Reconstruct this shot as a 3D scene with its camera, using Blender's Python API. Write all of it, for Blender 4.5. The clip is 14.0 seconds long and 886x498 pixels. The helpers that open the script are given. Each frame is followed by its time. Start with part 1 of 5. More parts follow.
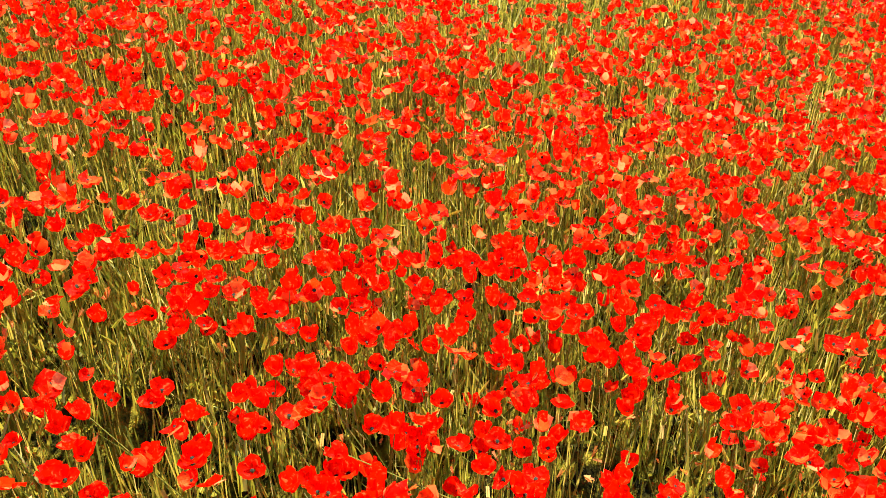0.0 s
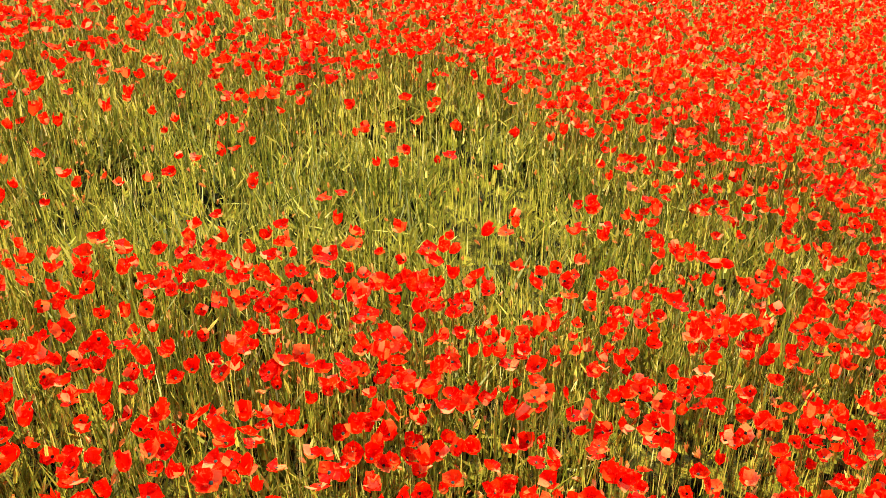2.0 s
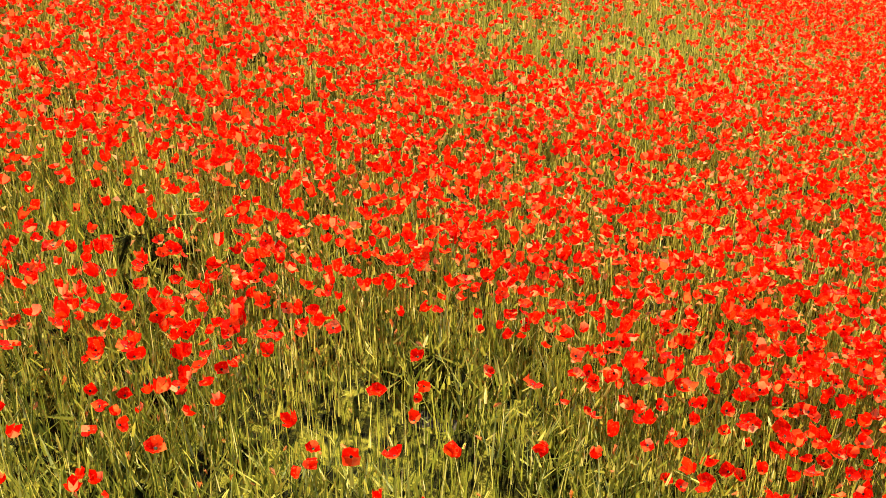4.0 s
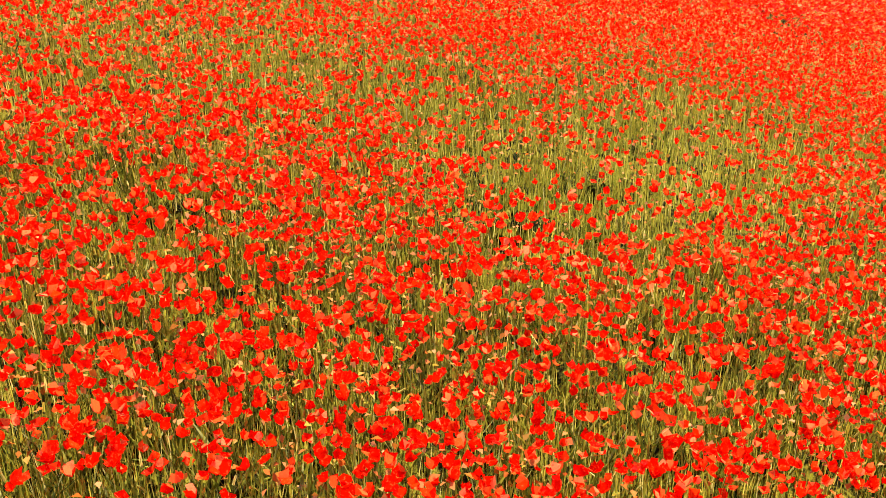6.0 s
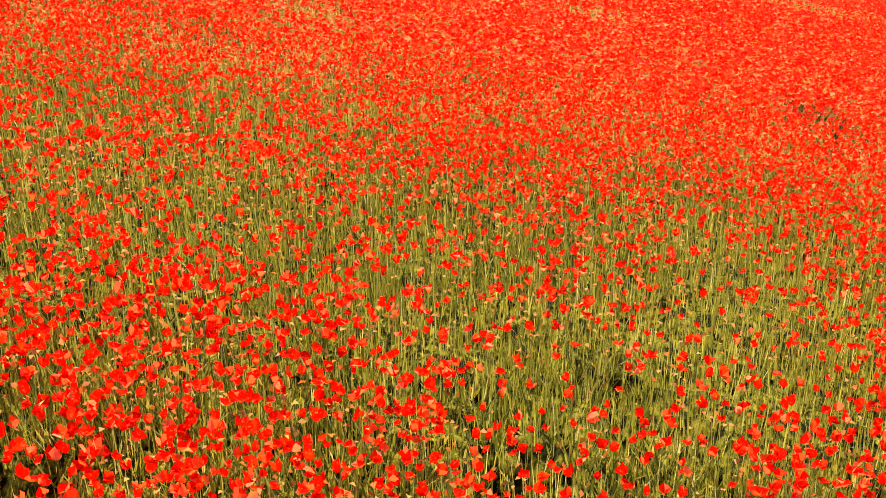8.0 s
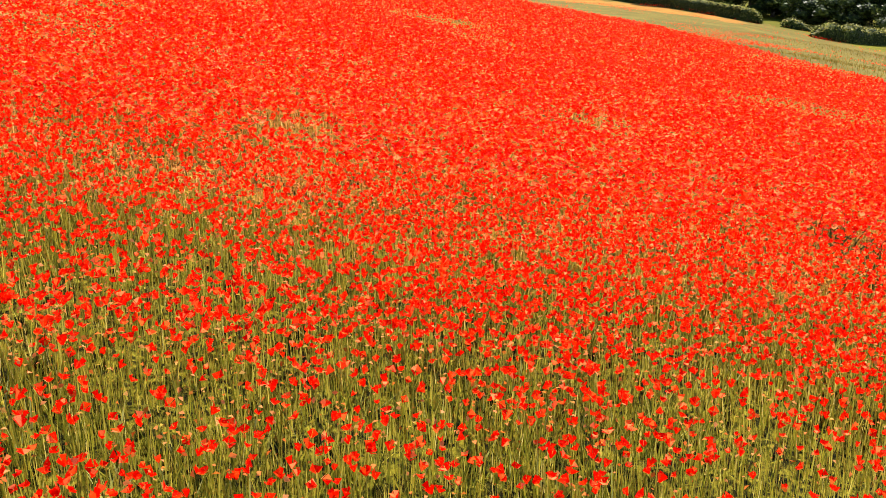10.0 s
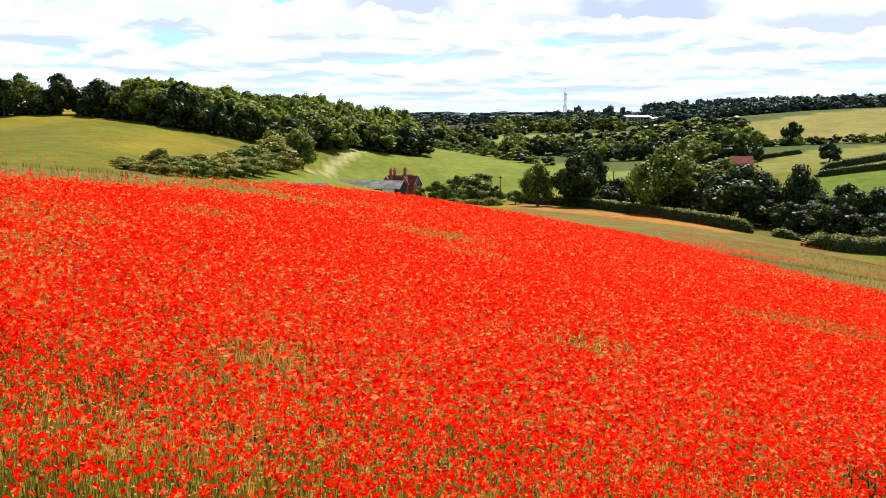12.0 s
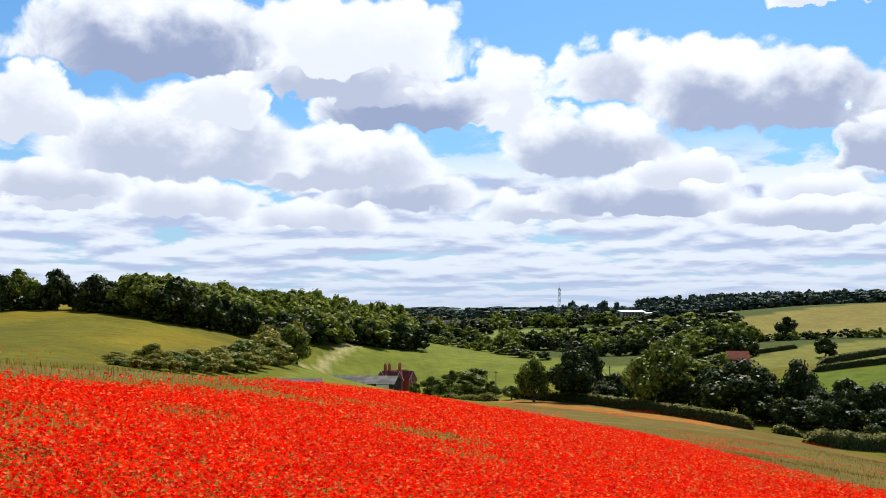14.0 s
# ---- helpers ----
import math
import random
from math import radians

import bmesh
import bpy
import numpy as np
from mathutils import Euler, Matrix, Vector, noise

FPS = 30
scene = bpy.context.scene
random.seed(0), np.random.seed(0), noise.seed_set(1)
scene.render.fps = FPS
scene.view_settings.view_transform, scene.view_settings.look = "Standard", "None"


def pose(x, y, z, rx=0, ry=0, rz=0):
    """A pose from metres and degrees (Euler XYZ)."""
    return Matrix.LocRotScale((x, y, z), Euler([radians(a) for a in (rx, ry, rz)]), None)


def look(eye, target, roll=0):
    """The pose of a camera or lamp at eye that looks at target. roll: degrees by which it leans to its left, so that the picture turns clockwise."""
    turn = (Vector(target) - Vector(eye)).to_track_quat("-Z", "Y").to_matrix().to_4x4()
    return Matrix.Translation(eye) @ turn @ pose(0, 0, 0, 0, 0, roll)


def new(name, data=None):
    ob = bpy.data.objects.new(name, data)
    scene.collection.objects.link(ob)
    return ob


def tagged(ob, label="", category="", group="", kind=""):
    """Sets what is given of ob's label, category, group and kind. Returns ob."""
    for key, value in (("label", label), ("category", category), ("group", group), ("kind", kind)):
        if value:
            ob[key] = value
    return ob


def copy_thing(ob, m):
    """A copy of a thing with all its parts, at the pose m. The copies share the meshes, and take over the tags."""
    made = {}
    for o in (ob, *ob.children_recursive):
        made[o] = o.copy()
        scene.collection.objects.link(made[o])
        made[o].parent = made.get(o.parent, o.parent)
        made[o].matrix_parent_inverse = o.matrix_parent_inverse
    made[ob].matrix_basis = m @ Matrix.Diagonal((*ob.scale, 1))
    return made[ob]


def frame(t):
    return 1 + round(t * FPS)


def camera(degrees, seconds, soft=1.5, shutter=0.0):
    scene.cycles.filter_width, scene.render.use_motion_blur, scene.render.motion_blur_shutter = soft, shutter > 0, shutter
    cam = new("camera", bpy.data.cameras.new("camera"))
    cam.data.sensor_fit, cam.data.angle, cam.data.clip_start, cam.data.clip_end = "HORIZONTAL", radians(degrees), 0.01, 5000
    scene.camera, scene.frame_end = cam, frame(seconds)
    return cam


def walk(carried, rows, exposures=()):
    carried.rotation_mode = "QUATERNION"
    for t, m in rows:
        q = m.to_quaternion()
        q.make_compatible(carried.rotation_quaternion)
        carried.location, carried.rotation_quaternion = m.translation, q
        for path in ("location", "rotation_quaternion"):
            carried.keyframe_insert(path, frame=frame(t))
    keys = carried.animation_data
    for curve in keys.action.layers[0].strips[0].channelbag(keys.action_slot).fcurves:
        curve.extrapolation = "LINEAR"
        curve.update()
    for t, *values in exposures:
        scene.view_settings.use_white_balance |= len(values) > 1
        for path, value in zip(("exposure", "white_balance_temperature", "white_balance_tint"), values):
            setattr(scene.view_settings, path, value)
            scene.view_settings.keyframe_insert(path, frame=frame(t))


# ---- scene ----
cam = camera(46.0, 14.0, soft=0.7)
# seconds, eye x y z, turn x y z
PATH = [
    (0.0, 0.000, 0.000, 2.348, 55.00, 0.00, -0.10),
    (0.5, 0.039, 0.513, 2.345, 55.58, 0.00, 0.02),
    (1.0, 0.052, 1.061, 2.322, 56.74, 0.00, -0.04),
    (1.5, 0.084, 1.593, 2.321, 57.75, 0.00, 0.00),
    (2.0, 0.108, 2.134, 2.325, 58.67, 0.00, -0.02),
    (2.5, 0.116, 2.622, 2.341, 59.31, 0.00, -0.04),
    (3.0, 0.113, 3.199, 2.355, 60.21, 0.00, -0.09),
    (5.5, 0.243, 5.874, 2.330, 62.60, 0.00, -0.10),
    (6.0, 0.282, 6.431, 2.330, 63.48, 0.00, 0.01),
    (6.5, 0.314, 6.895, 2.342, 64.21, 0.00, 0.03),
    (7.0, 0.336, 7.390, 2.370, 64.93, 0.00, 0.03),
    (7.5, 0.385, 7.974, 2.362, 65.71, 0.00, 0.14),
    (10.0, 0.515, 10.024, 2.325, 71.35, 0.00, 0.20),
    (10.5, 0.552, 10.408, 2.327, 74.24, 0.00, 0.18),
    (11.0, 0.580, 10.768, 2.336, 77.09, 0.00, 0.13),
    (11.5, 0.616, 11.116, 2.344, 79.88, 0.00, 0.11),
    (12.0, 0.651, 11.423, 2.348, 82.63, 0.00, 0.05),
    (12.5, 0.687, 11.689, 2.362, 85.31, 0.00, -0.01),
    (13.0, 0.718, 11.894, 2.383, 87.78, 0.00, -0.07),
    (13.5, 0.735, 12.135, 2.384, 90.56, 0.00, -0.12),
    (14.0, 0.712, 12.414, 2.385, 93.29, 0.00, -0.21),
]
EXPOSURES = [(0.0, 2.06), (3.0, 1.93), (7.5, 1.60), (9.8, 1.46), (11.0, 1.22), (12.0, 0.96), (13.0, 0.65), (14.0, 0.42)]
walk(cam, [(t, pose(*p)) for t, *p in PATH], EXPOSURES)

# ---- light: a high sun ahead of the camera, a blue sky with rows of fair-weather cumulus ----
SUN_ELEVATION, SUN_BEARING = radians(51), radians(14)   # bearing clockwise from +y
SUN_DIR = Vector((math.sin(SUN_BEARING) * math.cos(SUN_ELEVATION), math.cos(SUN_BEARING) * math.cos(SUN_ELEVATION), math.sin(SUN_ELEVATION)))
sun_data = bpy.data.lights.new("sun", "SUN")
sun_data.energy, sun_data.angle, sun_data.color = 5.0, radians(0.5), (1.0, 0.94, 0.83)
sun = new("sun", sun_data)
sun.matrix_world = look((0, 0, 60), Vector((0, 0, 60)) - SUN_DIR)


class Nodes:
    """A short way to write node trees."""

    def __init__(self, tree):
        self.tree = tree
        tree.nodes.clear()

    def add(self, kind, **settings):
        node = self.tree.nodes.new(kind)
        for key, value in settings.items():
            if key == "operation":
                node.operation = value
            elif key == "blend_type":
                node.blend_type = value
            elif key == "data_type":
                node.data_type = value
            elif key == "attribute_name":
                node.attribute_name = value
        return node

    def plug(self, socket, value):
        if isinstance(value, bpy.types.NodeSocket):
            self.tree.links.new(value, socket)
        else:
            socket.default_value = value

    def math(self, op, a, b=0.0, c=0.0, clamp=False):
        n = self.add("ShaderNodeMath", operation=op)
        n.use_clamp = clamp
        for s, v in zip(n.inputs, (a, b, c)):
            self.plug(s, v)
        return n.outputs[0]

    def mix(self, fac, a, b, kind="MIX"):
        n = self.add("ShaderNodeMix", data_type="RGBA", blend_type=kind)
        self.plug(n.inputs[0], fac)
        self.plug(n.inputs[6], a if isinstance(a, bpy.types.NodeSocket) else (*a, 1))
        self.plug(n.inputs[7], b if isinstance(b, bpy.types.NodeSocket) else (*b, 1))
        return n.outputs[2]

    def noise(self, vector, scale, detail=4.0, rough=0.55, distortion=0.0):
        n = self.add("ShaderNodeTexNoise")
        if vector is not None:
            self.plug(n.inputs["Vector"], vector)
        n.inputs["Scale"].default_value, n.inputs["Detail"].default_value = scale, detail
        n.inputs["Roughness"].default_value, n.inputs["Distortion"].default_value = rough, distortion
        return n.outputs[0]

    def step(self, x, low, high):
        n = self.add("ShaderNodeMapRange")
        n.interpolation_type = "SMOOTHSTEP"
        self.plug(n.inputs[0], x)
        self.plug(n.inputs[1], low)
        self.plug(n.inputs[2], high)
        return n.outputs[0]

    def ramp(self, fac, stops):
        n = self.add("ShaderNodeValToRGB")
        e = n.color_ramp.elements
        while len(e) < len(stops):
            e.new(0.5)
        for el, (p, c) in zip(e, stops):
            el.position, el.color = p, (*c, 1)
        self.plug(n.inputs[0], fac)
        return n.outputs[0]


def build_world():
    world = bpy.data.worlds.new("sky")
    scene.world = world
    world.use_nodes = True
    n = Nodes(world.node_tree)
    sky = n.add("ShaderNodeTexSky")
    sky.sky_type, sky.sun_disc = "NISHITA", False
    sky.sun_elevation, sky.sun_rotation = SUN_ELEVATION, SUN_BEARING
    blue = n.mix(1.0, sky.outputs[0], (0.056, 0.108, 0.155), "MULTIPLY")
    way = n.add("ShaderNodeSeparateXYZ")
    n.plug(way.inputs[0], n.add("ShaderNodeTexCoord").outputs["Generated"])
    dx, dy, dz = way.outputs
    low = n.math("MAXIMUM", dz, 0.0)
    bearing = n.math("MULTIPLY", n.math("ARCTAN2", dx, dy), 57.3)
    height = n.math("MULTIPLY", n.math("ARCSINE", dz), 57.3)
    level = n.math("SUBTRACT", 1.0, n.math("MINIMUM", n.math("ABSOLUTE", dz), 1.0))
    col = n.mix(n.math("POWER", level, 11.0), blue, (0.62, 0.86, 1.14))

    # plan of the cloud sheet in which far rows lie close together
    at = n.add("ShaderNodeCombineXYZ")
    n.plug(at.inputs[0], n.math("MULTIPLY", bearing, 0.105))
    n.plug(at.inputs[1], n.math("MULTIPLY", n.math("LOGARITHM", n.math("ADD", low, 0.06), math.e), 2.7))
    at.inputs[2].default_value = 3.7
    puffs = n.noise(at.outputs[0], 2.3, 7.0, 0.52, 0.25)
    big = n.noise(at.outputs[0], 0.9, 1.0, 0.4)

    # rims that billow: bearing and height in degrees, ruffled at two sizes
    flat = n.add("ShaderNodeCombineXYZ")
    n.plug(flat.inputs[0], bearing)
    n.plug(flat.inputs[1], n.math("MULTIPLY", height, 1.25))
    cells = n.add("ShaderNodeTexVoronoi")
    cells.feature = "SMOOTH_F1"
    cells.inputs["Scale"].default_value, cells.inputs["Smoothness"].default_value = 0.75, 0.25
    n.plug(cells.inputs["Vector"], flat.outputs[0])
    billow = n.math("SUBTRACT", 0.45, cells.outputs["Distance"])
    soft = n.math("SUBTRACT", n.noise(flat.outputs[0], 0.33, 6.0, 0.55), 0.5)
    other = n.math("SUBTRACT", n.noise(flat.outputs[0], 0.27, 6.0, 0.58, 0.5), 0.5)
    sway = n.math("ADD", 0.10, n.math("MULTIPLY", low, 3.9))
    u = n.math("ADD", bearing, n.math("MULTIPLY", n.math("MULTIPLY", other, 7.5), sway))
    lift = n.math("ADD", n.math("MULTIPLY", soft, 3.6), n.math("MULTIPLY", billow, 1.3))
    v = n.math("SUBTRACT", height, n.math("MULTIPLY", lift, sway))

    white, grey = (1.25, 1.31, 1.40), (0.39, 0.48, 0.75)
    # the rest of the sky, away from the single clouds ahead
    aside = n.math("MAXIMUM", n.step(n.math("ABSOLUTE", bearing), 25.0, 31.0), n.step(height, 17.5, 21.0))
    thick = n.math("SUBTRACT", n.math("ADD", n.math("MULTIPLY", puffs, 0.75), n.math("MULTIPLY", big, 0.32)), n.math("ADD", 0.47, n.math("MULTIPLY", n.step(dz, 0.31, 0.46), 0.19)))
    tone = n.mix(n.math("MULTIPLY", n.step(thick, 0.03, 0.16), 0.5), white, grey)
    col = n.mix(n.math("MULTIPLY", n.step(thick, -0.02, 0.05), aside), col, tone)
    # rows of small cloud, closer and thinner towards the horizon: lit crowns, shaded bases, pale blue between
    row = n.add("ShaderNodeCombineXYZ")
    n.plug(row.inputs[0], n.math("MULTIPLY", bearing, 0.17))
    n.plug(row.inputs[1], n.math("MULTIPLY", n.math("LOGARITHM", n.math("ADD", low, 0.04), math.e), 4.6))
    row.inputs[2].default_value = 1.3
    over = n.add("ShaderNodeVectorMath", operation="ADD")
    n.plug(over.inputs[0], row.outputs[0])
    over.inputs[1].default_value = (0.0, 0.30, 0.0)
    here = n.noise(row.outputs[0], 1.15, 6.0, 0.56, 0.2)
    above = n.noise(over.outputs[0], 1.15, 3.0, 0.5, 0.2)
    lowdown = n.step(height, 10.5, 6.5)
    shade = n.step(n.math("SUBTRACT", above, here), -0.08, 0.16)
    band = n.mix(shade, (1.12, 1.21, 1.33), (0.60, 0.71, 1.0))
    col = n.mix(n.math("MULTIPLY", n.step(here, 0.36, 0.46), lowdown), col, band)

    # cumulus, the far ones first: a domed crown over a flat shaded base
    for a, base, w, h, dark in CLOUDS:
        x = n.math("MULTIPLY_ADD", u, 1 / w, -a / w)
        y = n.math("MULTIPLY_ADD", v, 1 / h, -base / h)
        r = n.math("MULTIPLY_ADD", x, x, n.math("POWER", n.math("MAXIMUM", y, n.math("MULTIPLY", y, -3.4)), 2.0))
        body = n.step(r, 1.22, 0.80)
        under = n.math("MULTIPLY", n.step(n.math("MULTIPLY_ADD", soft, 2.6, n.math("MULTIPLY_ADD", billow, 0.5, y)), 0.80, 0.0), n.step(n.math("MULTIPLY", x, x), 1.0, 0.2))
        col = n.mix(body, col, n.mix(n.math("MULTIPLY", under, dark), white, grey))
    # haze over the last of the sky
    col = n.mix(n.math("MULTIPLY", n.math("POWER", level, 24.0), 0.72), col, (0.62, 0.74, 1.0))
    bg = n.add("ShaderNodeBackground")
    n.plug(bg.inputs[0], col)
    bg.inputs[1].default_value = 0.60
    out = n.add("ShaderNodeOutputWorld")
    n.tree.links.new(bg.outputs[0], out.inputs[0])


# bearing and height of the base, half width and height in degrees, how dark the base is
MIDDLE_CLOUDS = [
    (-19.6, 5.7, 3.1, 1.4, 0.50), (-13.6, 5.4, 4.0, 1.6, 0.50), (-6.7, 4.7, 3.7, 1.4, 0.50), (5.7, 5.2, 4.0, 1.3, 0.60),
    (19.8, 4.7, 5.3, 1.3, 0.70), (-20.4, 6.3, 3.9, 1.6, 0.60), (10.8, 5.6, 5.7, 1.8, 0.80), (-2.4, 6.1, 4.3, 2.0, 0.75),
    (20.3, 6.0, 2.9, 1.1, 0.40), (13.3, 7.1, 2.6, 1.4, 0.40), (-5.5, 7.3, 5.7, 2.8, 0.60), (22.7, 7.9, 2.1, 2.6, 0.80),
]
HIGH_CLOUDS = [
    (-14.2, 8.0, 7.0, 3.6, 0.65), (8.1, 8.2, 5.0, 2.6, 0.75), (-21.5, 9.7, 2.5, 3.1, 0.40), (3.5, 10.7, 2.8, 3.4, 0.25),
    (11.7, 11.8, 5.6, 2.9, 0.65), (17.2, 10.7, 6.8, 3.4, 0.85), (-12.0, 10.9, 2.5, 2.5, 0.30), (-1.8, 10.6, 5.0, 2.5, 0.95),
    (-5.5, 12.2, 5.6, 2.8, 0.70), (-5.5, 13.8, 7.1, 3.3, 0.20), (-15.3, 13.6, 6.8, 4.2, 0.95), (21.4, 15.9, 3.4, 1.7, 0.30),
]
CLOUDS = MIDDLE_CLOUDS + HIGH_CLOUDS
build_world()


# ---- materials ----
def material(name, stops, scale, rough=0.8, bump=0.0, fine=12.0, translucent=0.0, random_stops=None, attribute="", metal=0.0, spec=0.04, vary=0.35):
    """A procedural surface: a colour ramp over coarse noise, broken by fine noise, with an optional tint per piece."""
    m = bpy.data.materials.new(name)
    m.use_nodes = True
    n = Nodes(m.node_tree)
    place = n.add("ShaderNodeNewGeometry")
    here = place.outputs["Position"]
    coarse = n.noise(here, scale, 4.0)
    small = n.noise(here, scale * fine, 3.0)
    if attribute:
        a = n.add("ShaderNodeAttribute", attribute_name=attribute)
        col = a.outputs["Color"]
    elif random_stops:
        col = n.ramp(place.outputs["Random Per Island"], random_stops)
    else:
        col = n.ramp(n.step(coarse, 0.3, 0.7), stops)
    dark = n.math("ADD", 1.0 - vary, n.math("MULTIPLY", n.math("ADD", coarse, small), vary))
    shade = n.add("ShaderNodeCombineXYZ")
    for s in shade.inputs:
        n.plug(s, dark)
    col = n.mix(1.0, col, shade.outputs[0], "MULTIPLY")
    p = n.add("ShaderNodeBsdfPrincipled")
    n.plug(p.inputs["Base Color"], col)
    p.inputs["Roughness"].default_value, p.inputs["Metallic"].default_value = rough, metal
    p.inputs["Specular IOR Level"].default_value = spec
    if bump:
        b = n.add("ShaderNodeBump")
        b.inputs["Strength"].default_value, b.inputs["Distance"].default_value = bump, 0.02
        n.plug(b.inputs["Height"], small)
        n.plug(p.inputs["Normal"], b.outputs[0])
    shader = p.outputs[0]
    if translucent:
        t = n.add("ShaderNodeBsdfTranslucent")
        n.plug(t.inputs[0], col)
        mix = n.add("ShaderNodeMixShader")
        mix.inputs[0].default_value = translucent
        n.tree.links.new(shader, mix.inputs[1])
        n.tree.links.new(t.outputs[0], mix.inputs[2])
        shader = mix.outputs[0]
    n.tree.links.new(shader, n.add("ShaderNodeOutputMaterial").inputs[0])
    return m


# last stops, orange to salmon: backlit glow and sheen painted on some petals
RED = [(0.0, (0.82, 0.003, 0.0)), (0.6, (0.90, 0.006, 0.0)), (0.76, (0.91, 0.035, 0.002)), (0.90, (0.91, 0.12, 0.020)), (1.0, (0.91, 0.25, 0.09))]


def petal_material():
    """Thin crumpled petals: slight gloss, light through them, sheen painted as paler creases and a tint of its own for
    each.
    """
    m = bpy.data.materials.new("poppy_petal")
    m.use_nodes = True
    n = Nodes(m.node_tree)
    place = n.add("ShaderNodeNewGeometry")
    here = place.outputs["Position"]
    crease = n.noise(here, 70.0, 2.0, 0.6, 0.6)
    col = n.ramp(place.outputs["Random Per Island"], RED)
    # glints painted on the high crumples, shade painted in the hollows
    col = n.mix(n.math("MULTIPLY", n.step(crease, 0.56, 0.70), 0.55), col, (0.93, 0.16, 0.035))
    col = n.mix(n.math("MULTIPLY", n.step(crease, 0.42, 0.30), 0.4), col, (0.70, 0.003, 0.0))
    p = n.add("ShaderNodeBsdfPrincipled")
    n.plug(p.inputs["Base Color"], col)
    p.inputs["Roughness"].default_value = 0.5
    p.inputs["Specular IOR Level"].default_value = 0.02
    b = n.add("ShaderNodeBump")
    b.inputs["Strength"].default_value, b.inputs["Distance"].default_value = 0.9, 0.006
    n.plug(b.inputs["Height"], crease)
    n.plug(p.inputs["Normal"], b.outputs[0])
    t = n.add("ShaderNodeBsdfTranslucent")
    n.plug(t.inputs[0], col)
    mix = n.add("ShaderNodeMixShader")
    mix.inputs[0].default_value = 0.45
    n.tree.links.new(p.outputs[0], mix.inputs[1])
    n.tree.links.new(t.outputs[0], mix.inputs[2])
    n.tree.links.new(mix.outputs[0], n.add("ShaderNodeOutputMaterial").inputs[0])
    return m


M_PETAL = petal_material()
# near-black stops paint the shade deep between the stalks
M_SHADYUNDER = material("undergrowth", [(0, (0.004, 0.004, 0.001)), (0.4, (0.032, 0.028, 0.003)), (1, (0.23, 0.19, 0.016))], 14.0, rough=0.95, bump=1.0, fine=9.0, vary=0.6)
M_POD = material("poppy_centre", [(0, (0.012, 0.014, 0.010)), (1, (0.03, 0.035, 0.02))], 60, rough=0.7)
STRAW = [(0.0, (0.12, 0.13, 0.010)), (0.35, (0.29, 0.26, 0.022)), (0.65, (0.43, 0.35, 0.038)), (0.9, (0.54, 0.43, 0.075)), (1.0, (0.66, 0.53, 0.17))]
M_BLADE = material("barley_stalk", None, 3.0, rough=0.45, translucent=0.45, random_stops=STRAW, vary=0.3, spec=0.1)
WEED = [(0.0, (0.06, 0.07, 0.007)), (0.5, (0.20, 0.19, 0.018)), (0.85, (0.38, 0.32, 0.035)), (1.0, (0.40, 0.40, 0.13))]
M_WEED = material("weed_leaf", None, 3.0, rough=0.5, translucent=0.3, random_stops=WEED, spec=0.08)
M_PALEWEED = material("pale_weed_leaf", None, 3.0, rough=0.6, translucent=0.35, random_stops=[(0.0, (0.15, 0.14, 0.012)), (0.5, (0.31, 0.265, 0.026)), (1.0, (0.48, 0.40, 0.07))], vary=0.35)
GOLD = [(0.0, (0.22, 0.14, 0.015)), (0.4, (0.42, 0.25, 0.035)), (0.75, (0.62, 0.33, 0.07)), (1.0, (0.78, 0.46, 0.17))]
M_GOLD = material("ripe_stalk", None, 3.0, rough=0.6, translucent=0.45, random_stops=GOLD, vary=0.3)
# salmon and orange stops paint the glow of backlit stems and pods
FADED = [(0.0, (0.30, 0.12, 0.015)), (0.3, (0.64, 0.15, 0.02)), (0.6, (0.70, 0.22, 0.06)), (0.8, (0.62, 0.26, 0.09)), (0.92, (0.52, 0.28, 0.05)), (1.0, (0.36, 0.29, 0.03))]
M_FADED = material("faded_and_backlit_bits", None, 9.0, rough=0.7, translucent=0.4, random_stops=FADED, vary=0.3)
M_DRYUNDER = material("dry_undergrowth", [(0, (0.05, 0.030, 0.004)), (0.5, (0.17, 0.090, 0.011)), (1, (0.40, 0.21, 0.03))], 9.0, rough=0.95, bump=1.0, fine=9.0, vary=0.6)
M_RIM = material("rough_grass", None, 1.0, rough=0.6, translucent=0.4, random_stops=[(0.0, (0.16, 0.14, 0.02)), (0.5, (0.34, 0.25, 0.05)), (1.0, (0.56, 0.42, 0.12))], vary=0.3)
HAYS = [(0.0, (0.09, 0.066, 0.010)), (0.5, (0.17, 0.115, 0.016)), (1.0, (0.30, 0.18, 0.035))]
M_HAY = material("dry_grass_blade", None, 0.4, rough=0.7, translucent=0.35, random_stops=HAYS, vary=0.5)
M_STEM = material("poppy_stem", [(0, (0.12, 0.14, 0.018)), (1, (0.25, 0.24, 0.04))], 9, rough=0.6)
M_GROUND = material("field_ground", None, 0.22, rough=0.95, attribute="field", bump=0.4, fine=7.0, vary=1.0)
LEAF = [(0.0, (0.030, 0.046, 0.007)), (0.5, (0.11, 0.145, 0.018)), (0.85, (0.22, 0.25, 0.034)), (1.0, (0.34, 0.35, 0.07))]
M_LEAF = material("tree_leaves", None, 0.12, rough=0.45, translucent=0.35, random_stops=LEAF, vary=0.4, spec=0.06)
# dark leaf copy: shade painted in for the wood edge and hedge sides
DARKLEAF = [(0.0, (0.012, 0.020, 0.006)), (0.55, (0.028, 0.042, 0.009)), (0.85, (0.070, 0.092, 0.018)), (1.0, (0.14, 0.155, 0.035))]
